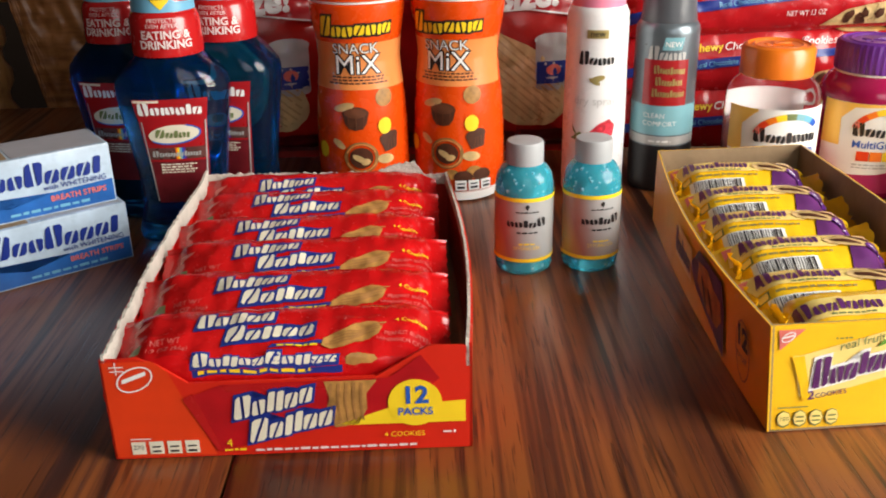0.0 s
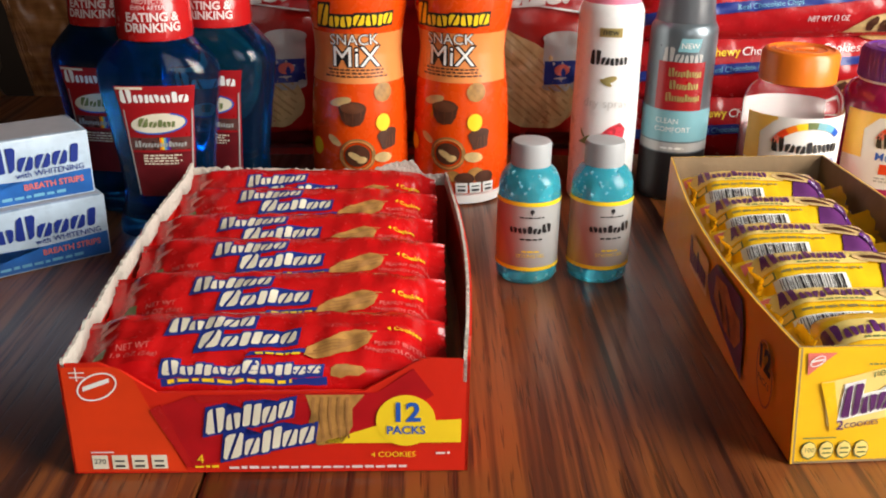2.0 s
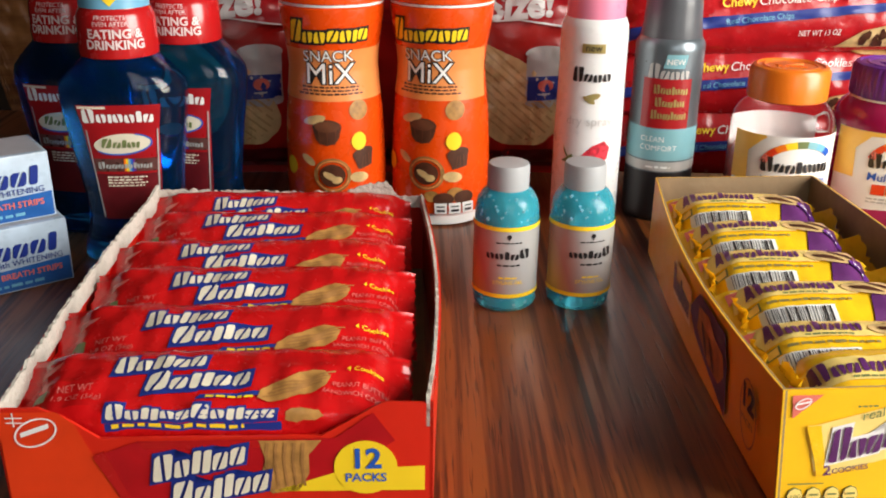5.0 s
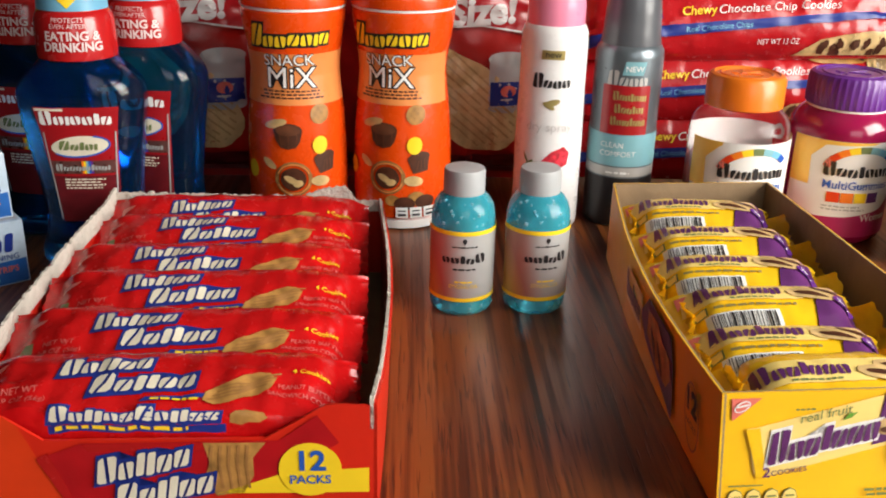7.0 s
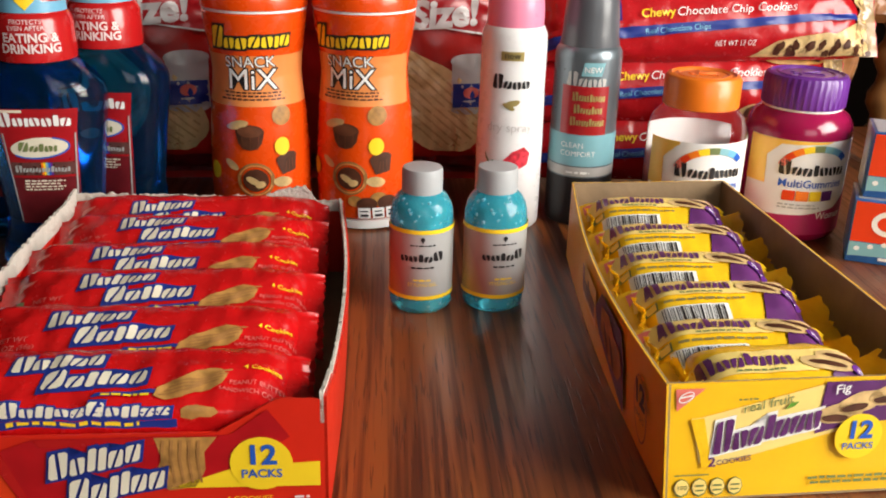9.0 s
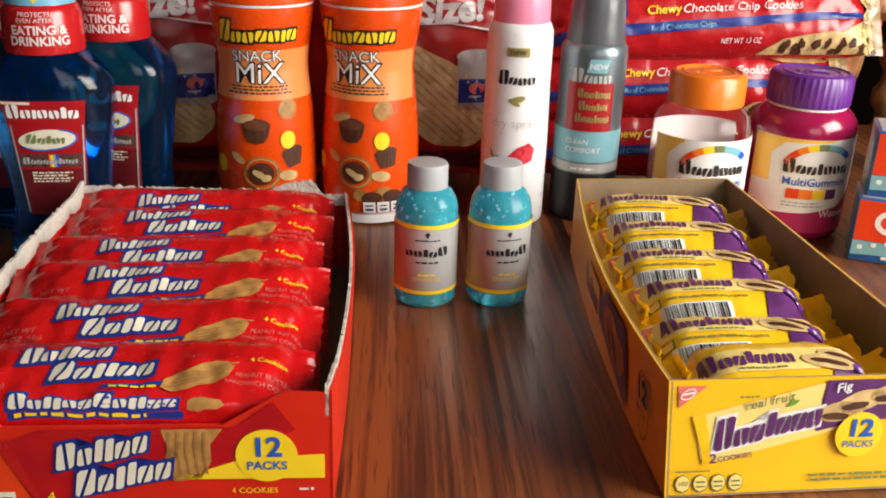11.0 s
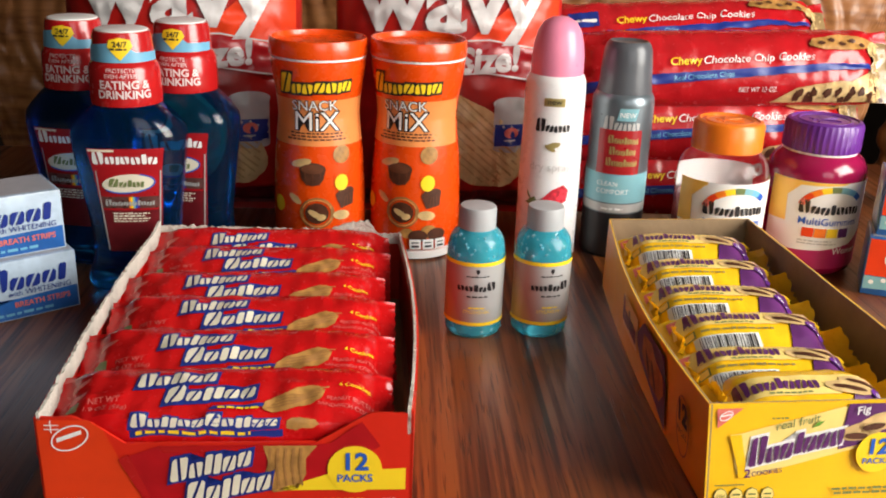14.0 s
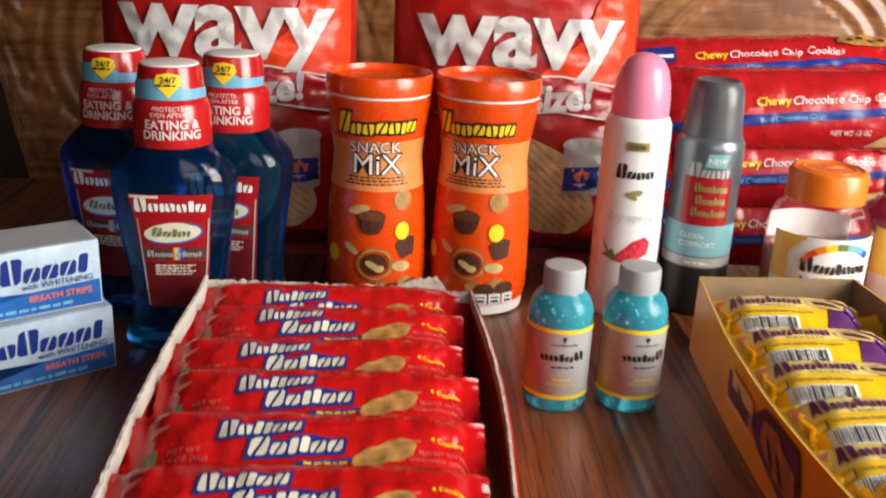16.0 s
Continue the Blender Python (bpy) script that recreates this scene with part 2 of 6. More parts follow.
def fading_label():
    """Printed foil that fades from gold through rose to silver across the label."""
    m = mat("fading_label", (0.46, 0.45, 0.43, 1), 0.38, 0.2, vary=0.08)
    nt = m.node_tree
    tc = nt.nodes.new("ShaderNodeTexCoord")
    xyz = nt.nodes.new("ShaderNodeSeparateXYZ")
    nt.links.new(tc.outputs["Object"], xyz.inputs[0])
    tilt = nt.nodes.new("ShaderNodeMath")
    tilt.operation = "MULTIPLY_ADD"
    tilt.inputs[1].default_value = 0.25
    nt.links.new(xyz.outputs["Z"], tilt.inputs[0])
    nt.links.new(xyz.outputs["X"], tilt.inputs[2])
    span = nt.nodes.new("ShaderNodeMapRange")
    span.inputs["From Min"].default_value, span.inputs["From Max"].default_value = -0.013, 0.026
    nt.links.new(tilt.outputs[0], span.inputs["Value"])
    ramp = nt.nodes.new("ShaderNodeValToRGB")
    e = ramp.color_ramp.elements
    e[0].position, e[0].color = 0.0, (0.50, 0.30, 0.07, 1)
    e[1].position, e[1].color = 1.0, (0.40, 0.40, 0.38, 1)
    for at, c in ((0.16, (0.38, 0.17, 0.13, 1)), (0.42, (0.40, 0.36, 0.34, 1)), (0.70, (0.46, 0.46, 0.45, 1))):
        e.new(at).color = c
    nt.links.new(span.outputs[0], ramp.inputs[0])
    nt.links.new(ramp.outputs[0], nt.nodes["Principled BSDF"].inputs["Base Color"])
    return m


LABELFADE = fading_label()


# ---- mesh helpers ----
def link(name, bm, material, parent=None, label="", smooth=True):
    me = bpy.data.meshes.new(name)
    bmesh.ops.recalc_face_normals(bm, faces=bm.faces)
    bm.to_mesh(me)
    bm.free()
    me.materials.append(material)
    if smooth:
        for p in me.polygons:
            p.use_smooth = True
        me.set_sharp_from_angle(angle=radians(38))
    ob = new(name, me)
    if parent:
        ob.parent = parent
    if label:
        ob["label"] = label
    return ob


def part(name, bm, material, parent, label=""):
    return link(name, bm, material, parent, label)


def thing(name, label, category, m, group=""):
    ob = new(name)
    ob.empty_display_size = 0.02
    ob.matrix_world = m
    return tagged(ob, label, category, group)


def box(bm, x0, x1, y0, y1, z0, z1, bevel=0.0):
    r = bmesh.ops.create_cube(bm, size=1)
    vs = r["verts"]
    for v in vs:
        v.co = Vector(((x0 + x1) / 2 + v.co.x * (x1 - x0), (y0 + y1) / 2 + v.co.y * (y1 - y0), (z0 + z1) / 2 + v.co.z * (z1 - z0)))
    if bevel:
        es = {e for v in vs for e in v.link_edges}
        bmesh.ops.bevel(bm, geom=list(es), offset=bevel, segments=2, affect="EDGES", profile=0.6)
    return bm


def lathe(profile, seg=48, bm=None, cap=True):
    """A turned solid from (radius, height) pairs, from the bottom up."""
    bm = bm or bmesh.new()
    rings = []
    for r, z in profile:
        rings.append([bm.verts.new((r * math.sin(2 * math.pi * k / seg), -r * math.cos(2 * math.pi * k / seg), z)) for k in range(seg)])
    for a, b in zip(rings, rings[1:]):
        for k in range(seg):
            bm.faces.new((a[k], a[(k + 1) % seg], b[(k + 1) % seg], b[k]))
    if cap:
        bm.faces.new(rings[0][::-1])
        bm.faces.new(rings[-1])
    return bm


def loft(sections, seg=48, power=3.0):
    """A solid of rounded-rectangle sections (half width, half depth, height)."""
    bm = bmesh.new()
    rings = []
    for w, d, z in sections:
        ring = []
        for k in range(seg):
            a = 2 * math.pi * k / seg
            s, c = math.sin(a), math.cos(a)
            ring.append(bm.verts.new((w * math.copysign(abs(s) ** (2 / power), s), -d * math.copysign(abs(c) ** (2 / power), c), z)))
        rings.append(ring)
    for a, b in zip(rings, rings[1:]):
        for k in range(seg):
            bm.faces.new((a[k], a[(k + 1) % seg], b[(k + 1) % seg], b[k]))
    bm.faces.new(rings[0][::-1])
    bm.faces.new(rings[-1])
    return bm


def poly(bm, pts):
    bm.faces.new([bm.verts.new((u, v, 0)) for u, v in pts])


def rect(bm, u0, v0, u1, v1, skew=0.0, rise=0.0):
    poly(bm, [(u0, v0), (u1, v0 + rise), (u1 + skew, v1 + rise), (u0 + skew, v1)])


def disc(bm, cu, cv, ru, rv, turn=0.0, n=24, wob=0.0, seed=1):
    pts = []
    for k in range(n):
        a = 2 * math.pi * k / n
        q = 1 + wob * noise.noise((math.cos(a) * 1.7, math.sin(a) * 1.7, seed * 3.3))
        x, y = ru * q * math.cos(a), rv * q * math.sin(a)
        pts.append((cu + x * math.cos(turn) - y * math.sin(turn), cv + x * math.sin(turn) + y * math.cos(turn)))
    poly(bm, pts)


def ring(bm, cu, cv, ru, rv, w, turn=0.0, a0=0.0, a1=360.0, n=36):
    """An elliptic band of width w."""
    rows = []
    for k in range(n + 1):
        a = radians(a0 + (a1 - a0) * k / n)
        row = []
        for q in (0, w):
            x, y = (ru - q) * math.cos(a), (rv - q) * math.sin(a)
            row.append(bm.verts.new((cu + x * math.cos(turn) - y * math.sin(turn), cv + x * math.sin(turn) + y * math.cos(turn), 0)))
        rows.append(row)
    for a, b in zip(rows, rows[1:]):
        bm.faces.new((a[0], a[1], b[1], b[0]))


def letters(bm, s, u, v, size, align="CENTER", shear=0.0, rise=0.0, bold=0.0):
    """Writing in the built-in font, laid flat."""
    cu = bpy.data.curves.new("lettering", "FONT")
    cu.body, cu.size, cu.align_x, cu.shear, cu.resolution_u, cu.offset = s, size, align, shear, 3, bold * size
    ob = bpy.data.objects.new("lettering", cu)
    me = bpy.data.meshes.new_from_object(ob)
    t = radians(rise)
    at = [bm.verts.new((u + p.co.x * math.cos(t) - p.co.y * math.sin(t), v + p.co.x * math.sin(t) + p.co.y * math.cos(t), 0)) for p in me.vertices]
    for f in me.polygons:
        try:
            bm.faces.new([at[i] for i in f.vertices])
        except ValueError:
            pass
    bpy.data.objects.remove(ob)
    bpy.data.curves.remove(cu)
    bpy.data.meshes.remove(me)


def wordmark(bm, u, v, length, h, plan, slant=0.15, rise=0.0, grow=0.0, first=1.25, seed=3):
    """A logo as a row of plain split blocks and bars, no letters. plan gives each one's kind: T tall block, x low block,
    t slim half-tall stroke, i slim low stroke. With grow, the plain field that hugs them."""
    rnd = random.Random(seed)
    width = {"T": 1.25, "x": 1.0, "t": 0.62, "i": 0.45}
    tall = {"T": first, "x": 0.74, "t": 1.0, "i": 0.78}
    unit = length / sum(width[k] for k in plan)

    def at(x, y):
        return (x + slant * (y - v), y + rise * (x - u))

    def outline(x, y, w, hh, n=4):
        r = min(w, hh) * 0.32
        return [(cx + r * math.cos(radians(a0 + 90 / (n - 1) * j)), cy + r * math.sin(radians(a0 + 90 / (n - 1) * j)))
                for cx, cy, a0 in ((x + w - r, y + r, -90), (x + w - r, y + hh - r, 0), (x + r, y + hh - r, 90), (x + r, y + r, 180)) for j in range(n)]

    def split(x, y, w, hh, q):
        """A block cut in two by a slanting gap."""
        g, a, b = w * 0.10, 0.30 + 0.12 * q, 0.70 - 0.12 * q
        if q > 0.5:
            a, b = b, a
        c = w * 0.16
        poly(bm, [at(x + c, y), at(x + a * w - g, y), at(x + b * w - g, y + hh), at(x + c, y + hh), at(x, y + hh - c), at(x, y + c)])
        poly(bm, [at(x + a * w + g, y), at(x + w - c, y), at(x + w, y + c), at(x + w, y + hh - c), at(x + w - c, y + hh), at(x + b * w + g, y + hh)])
    x, steps = u, []
    for k in plan:
        w = width[k] * unit
        steps.append((k, x, w * 0.86, h * tall[k], h * rnd.uniform(-0.05, 0.05), rnd.random()))
        x += w
    if grow > 0:
        low = [(a, v - grow + dy) for k, a0, w, hh, dy, q in steps for a in (a0 - grow * 0.9, a0 + w + grow * 0.9)]
        top = [(a, v + hh + grow + dy) for k, a0, w, hh, dy, q in steps for a in (a0 - grow * 0.9, a0 + w + grow * 0.9)]
        for row in (low, top):
            for k in range(1, len(row) - 1, 2):
                m = (row[k][0] + row[k + 1][0]) / 2
                row[k], row[k + 1] = (m - grow * 0.1, row[k][1]), (m + grow * 0.1, row[k + 1][1])
        poly(bm, [at(*p) for p in low + top[::-1]])
        return
    for k, x, w, hh, dy, q in steps:
        y = v + dy
        if k in "ti":
            poly(bm, [at(*p) for p in outline(x + w * 0.06, y, w * 0.88, hh)])
        else:
            split(x, y, w, hh, q)


def bars(bm, u, v, w, h, rows, seed=1, align="l", gap=1.8):
    """Unreadable small print: plain bars."""
    rnd = random.Random(seed)
    for k in range(rows):
        q = w * rnd.uniform(0.78, 1.0)
        x = u + {"l": 0, "c": (w - q) / 2, "r": w - q}[align]
        end = x + q
        while x < end - 0.3 * h:
            step = min(end - x, h * rnd.uniform(1.2, 3.4))
            rect(bm, x, v - k * h * gap, x + step, v - k * h * gap + h * rnd.choice((0.85, 1.0)))
            x += step + 0.7 * h


def lay(name, bm, fn, material, parent, off=0.0005, longest=0.005, label=""):
    """Lays a flat print on the surface fn(u, v, off)."""
    bmesh.ops.triangulate(bm, faces=[f for f in bm.faces if len(f.verts) > 3])
    for _ in range(8):
        es = [e for e in bm.edges if e.calc_length() > longest]
        if not es:
            break
        bmesh.ops.subdivide_edges(bm, edges=es, cuts=1)
        bmesh.ops.triangulate(bm, faces=[f for f in bm.faces if len(f.verts) > 3])
    for v in bm.verts:
        v.co = Vector(fn(v.co.x, v.co.y, off))
    host = parent
    if parent.type == "EMPTY":
        for ch in parent.children:
            if ch.name.split(".")[0] in ("body", "bottle_body", "front_wall"):
                host = ch
                break
    ob = link(name, bm, material, host, label)
    return tagged(ob, kind="stuff") if name in ("small_print", "barcode", "sticker_writing", "chocolate_chip_print") else ob


def on_turned(radius, spin=0.0):
    """Surface of a turned body of radius(z), u along the arc, seen from -y."""
    def fn(u, v, o):
        r = radius(v)
        a = u / 0.033 * (0.033 / max(radius(v), 0.01)) + spin
        return ((r + o) * math.sin(a), -(r + o) * math.cos(a), v)
    return fn


def profile_radius(profile):
    zs, rs = [z for _, z in profile], [r for r, _ in profile]
    return lambda z: float(np.interp(z, zs, rs))


def on_plane(origin, u_dir, v_dir):
    o0, ud, vd = Vector(origin), Vector(u_dir).normalized(), Vector(v_dir).normalized()
    nn = ud.cross(vd)
    return lambda u, v, o: o0 + ud * u + vd * v + nn * o


def pillow_height(L, W, H, fin=0.008, wrinkle=0.0012, seed=0.0):
    def h(u, v):
        a = max(0.0, 1 - abs(2 * u / (L - 2 * fin)) ** 5)
        b = max(0.0, 1 - abs(2 * v / W) ** 2.6)
        puff = a ** 0.55 * b ** 0.6
        end = min(1.0, abs(2 * u / L)) ** 3
        wr = wrinkle * (noise.noise((u * 60, v * 170, seed)) * (0.30 + 1.7 * end) + 0.5 * noise.noise((u * 150, v * 60, seed + 5)))
        return H / 2 * puff + wr * min(1.0, puff * 3 + 0.15) + 0.0004
    return h


def droop(u, L, amount):
    return -amount * max(0.0, (abs(2 * u / L) - 0.80) / 0.20) ** 1.5


def pillow(L, W, H, fin=0.008, wrinkle=0.0012, seed=0.0, nu=44, nv=14, drop=0.0):
    """A flow-wrapped pack: puffed middle, crimped flat ends with a zigzag cut."""
    h = pillow_height(L, W, H, fin, wrinkle, seed)
    bm = bmesh.new()
    sheets = []
    for side in (1, -1):
        rows = []
        for i in range(nu + 1):
            s = -1 + 2 * i / nu
            u = L / 2 * math.copysign(abs(s) ** 0.8, s)
            row = []
            for j in range(nv + 1):
                v = W / 2 * math.sin(math.pi / 2 * (-1 + 2 * j / nv))
                pinch = 1 - 0.07 * max(0.0, 1 - abs(abs(u) - (L / 2 - fin)) / (fin * 1.5))
                uu = u + (0.0004 * (1 if j % 2 else -1) if i in (0, nu) else 0)
                ripple = 0.0009 * math.sin(v * 900 + seed) * max(0.0, abs(2 * u / L) * 6 - 5)
                row.append(bm.verts.new((uu, v * pinch, side * h(u, v) + ripple + droop(u, L, drop))))
            rows.append(row)
        sheets.append(rows)
        for a, b in zip(rows, rows[1:]):
            for j in range(nv):
                bm.faces.new((a[j], a[j + 1], b[j + 1], b[j]))
    t, b = sheets
    for i in range(nu):
        for j in (0, nv):
            bm.faces.new((t[i][j], t[i + 1][j], b[i + 1][j], b[i][j]))
    for j in range(nv):
        for i in (0, nu):
            bm.faces.new((t[i][j], t[i][j + 1], b[i][j + 1], b[i][j]))
    return bm, (lambda u, v, o: (u, v, h(u, v) + o + 0.0003 + droop(u, L, drop)))


# ---- the room ----
def walls():
    bm = bmesh.new()
    box(bm, -2.6, 1.35, 2.6, 2.7, -0.75, 1.75)
    tagged(link("wall_north", bm, WALL, smooth=False), "brown shaded plaster wall behind the chairs", "wall", kind="structure")
    bm = bmesh.new()
    box(bm, -2.7, -2.6, -2.1, 2.7, -0.75, 1.75)
    tagged(link("wall_west", bm, WALL, smooth=False), "brown shaded plaster side wall", "wall", kind="structure")
    # Unseen walls; the south opening is assumed, made for the added fill
    for name, along_x in (("wall_east", False), ("wall_south", True)):
        bm = bmesh.new()
        lo, hi, a, b = (-2.6, 1.25, 0.0, 1.2) if along_x else (-2.1, 2.6, -0.88, 0.42)
        for p0, p1, z0, z1 in ((lo, a, -0.75, 1.75), (b, hi, -0.75, 1.75), (a, b, -0.75, 0.1), (a, b, 1.45, 1.75)):
            if along_x:
                box(bm, p0, p1, -2.1, -2.0, z0, z1)
            else:
                box(bm, 1.25, 1.35, p0, p1, z0, z1)
        tagged(link(name, bm, WALL, smooth=False), "plaster wall with an assumed window opening", "wall", kind="structure")
    bm = bmesh.new()
    box(bm, -2.7, 1.35, -2.1, 2.7, -0.85, -0.75)
    tagged(link("floor", bm, FLOOR, smooth=False), "dark brown carpeted floor", "floor", kind="structure")
    bm = bmesh.new()
    box(bm, -2.7, 1.35, -2.1, 2.7, 1.75, 1.85)
    tagged(link("ceiling", bm, CEIL, smooth=False), "plain pale ceiling", "ceiling", kind="structure")


walls()


# ---- table ----
def table():
    t = thing("dining_table", "dark reddish-brown wooden dining table with glossy finish", "table", pose(0, 0, 0, 0, 0, 1.2))
    for x0, x1 in ((-0.93, -0.0905), (-0.0897, 0.46), (0.4608, 0.98)):
        bm = bmesh.new()
        box(bm, x0, x1, -0.5, 0.97, -0.028, 0.0, 0.0012 if x0 > -0.5 else 0.0016)
        part("table_leaf", bm, TABLE, t)
    for x0, x1, y0, y1 in ((-0.8, 0.85, 0.85, 0.87), (-0.8, 0.85, -0.4, -0.38), (-0.82, -0.8, -0.4, 0.87), (0.85, 0.87, -0.4, 0.87)):
        bm = bmesh.new()
        box(bm, x0, x1, y0, y1, -0.11, -0.028, 0.002)
        part("apron", bm, TABLE, t)
    for x in (-0.77, 0.82):
        for y in (-0.35, 0.82):
            bm = lathe([(0.03, -0.75), (0.022, -0.7), (0.034, -0.5), (0.026, -0.3), (0.038, -0.2), (0.038, -0.028)], 20)
            for v in bm.verts:
                v.co.x += x
                v.co.y += y
            part("leg", bm, TABLE, t)


table()


# ---- pressed-back chairs ----
def chair():
    c = thing("dining_chair", "carved golden oak pressed-back chair at the table's far side", "chair", pose(-0.250, 1.03, 0), "chairs behind the table")

    def low(x):
        a = abs(x)
        if a > 0.21:
            return 0.098 - 0.02 * max(0.0, (a - 0.225) / 0.02) ** 2
        if a > 0.172:
            q = (a - 0.172) / 0.038
            return -0.075 + 0.173 * q ** 1.6
        return -0.075 + 0.012 * math.cos(a * 40)
    bm = bmesh.new()
    nx, nz = 170, 120
    front, back = [], []
    for i in range(nx + 1):
        x = -0.245 + 0.49 * i / nx
        fr, bk = [], []
        for j in range(nz + 1):
            z0, z1 = low(x), 0.36 - 0.5 * x * x
            z = z0 + (z1 - z0) * j / nz
            d = math.hypot(x, (z - 0.12) * 1.2)
            relief = 0.0014 * math.sin(d * 300) * (1 if 0.10 < d < 0.165 else 0)
            leaf = noise.noise((x * 55, z * 55, 2.0)) + 0.6 * noise.noise((x * 120, z * 90, 7.0))
            relief += 0.0036 * leaf * (1 if d >= 0.165 else 0.12)
            edge = min(1.0, j / 5, (nz - j) / 5)
            fr.append(bm.verts.new((x, -0.011 * edge - relief * edge + 0.25 * x * x * -0.3, z)))
            bk.append(bm.verts.new((x, 0.012 - 0.075 * x * x, z)))
        front.append(fr)
        back.append(bk)
    for a, b, s in ((front, front, 1), (back, back, -1)):
        for i in range(nx):
            for j in range(nz):
                f = (a[i][j], a[i + 1][j], a[i + 1][j + 1], a[i][j + 1])
                bm.faces.new(f if s > 0 else f[::-1])
    for i in range(nx):
        bm.faces.new((front[i][0], back[i][0], back[i + 1][0], front[i + 1][0]))
        bm.faces.new((front[i][nz], front[i + 1][nz], back[i + 1][nz], back[i][nz]))
    for j in range(nz):
        bm.faces.new((front[0][j], front[0][j + 1], back[0][j + 1], back[0][j]))
        bm.faces.new((front[nx][j], back[nx][j], back[nx][j + 1], front[nx][j + 1]))
    part("crest_panel", bm, CREST, c, "carved panel with pressed rings and leaves")
    for x in (-0.25, 0.25):
        prof = [(0.014, -0.75), (0.017, -0.45), (0.021, -0.3)]
        for k in range(9):
            z = -0.27 + 0.045 * k
            prof += [(0.016, z), (0.023, z + 0.012), (0.023, z + 0.024), (0.017, z + 0.034)]
        prof += [(0.019, 0.15), (0.017, 0.33), (0.008, 0.36)]
        bm = lathe(prof, 20)
        for v in bm.verts:
            v.co.x += x
        part("post", bm, OAK, c, "turned oak post with rings")
    for x in (-0.15, -0.09, -0.03, 0.03, 0.09, 0.15):
        bm = lathe([(0.006, -0.30), (0.010, -0.22), (0.006, -0.16), (0.011, -0.12), (0.006, -0.06)], 14)
        for v in bm.verts:
            v.co.x += x
        part("spindle", bm, OAK, c)
    bm = bmesh.new()
    box(bm, -0.23, 0.23, -0.38, 0.03, -0.335, -0.30, 0.01)
    part("seat", bm, OAK, c)
    for x in (-0.19, 0.19):
        bm = lathe([(0.014, -0.75), (0.022, -0.5), (0.018, -0.335)], 16)
        for v in bm.verts:
            v.co += Vector((x, -0.33, 0))
        part("leg", bm, OAK, c)
    return c


chair_a = chair()
chair_b = copy_thing(chair_a, pose(0.302, 1.03, 0))


# ---- open red box of peanut cookie packs ----
def wall_strip(p, q, tops, thick, inward, ragged=0.0, n=40, seed=1, bulge=0.0, low=0.0):
    """An upright card wall from p to q whose top edge runs along tops [(0..1, height)]."""
    bm = bmesh.new()
    p, q, inward = Vector(p), Vector(q), Vector(inward).normalized()
    ts = sorted({i / n for i in range(n + 1)} | {t for t, _ in tops})
    cols = []
    for t in ts:
        h = float(np.interp(t, [a for a, _ in tops], [b for _, b in tops]))
        h += ragged * (noise.noise((t * 60, seed, 0.3)) + 0.5 * noise.noise((t * 190, seed, 4.0)))
        o = p.lerp(q, t)
        col = []
        for k in range(5):
            z = low + (h - low) * k / 4
            out = -inward * bulge * math.sin(math.pi * t) * (0.65 + 0.35 * z / max(h, 0.001))
            col.append((bm.verts.new((o + out).to_tuple()[:2] + (z,)), bm.verts.new((o + out + inward * thick).to_tuple()[:2] + (z,))))
        cols.append(col)
    for a, b in zip(cols, cols[1:]):
        for k in range(4):
            bm.faces.new((a[k][0], b[k][0], b[k + 1][0], a[k + 1][0]))
            bm.faces.new((a[k][1], a[k + 1][1], b[k + 1][1], b[k][1]))
        bm.faces.new((a[4][0], b[4][0], b[4][1], a[4][1]))
        bm.faces.new((a[0][0], a[0][1], b[0][1], b[0][0]))
    for c in (cols[0], cols[-1]):
        for k in range(4):
            bm.faces.new((c[k][0], c[k + 1][0], c[k + 1][1], c[k][1]))
    return bm


NBW, NBD = 0.158, 0.236
NB_POSE = pose(-0.1490, 0.3475, 0.0005, 0, 0, 2.2)


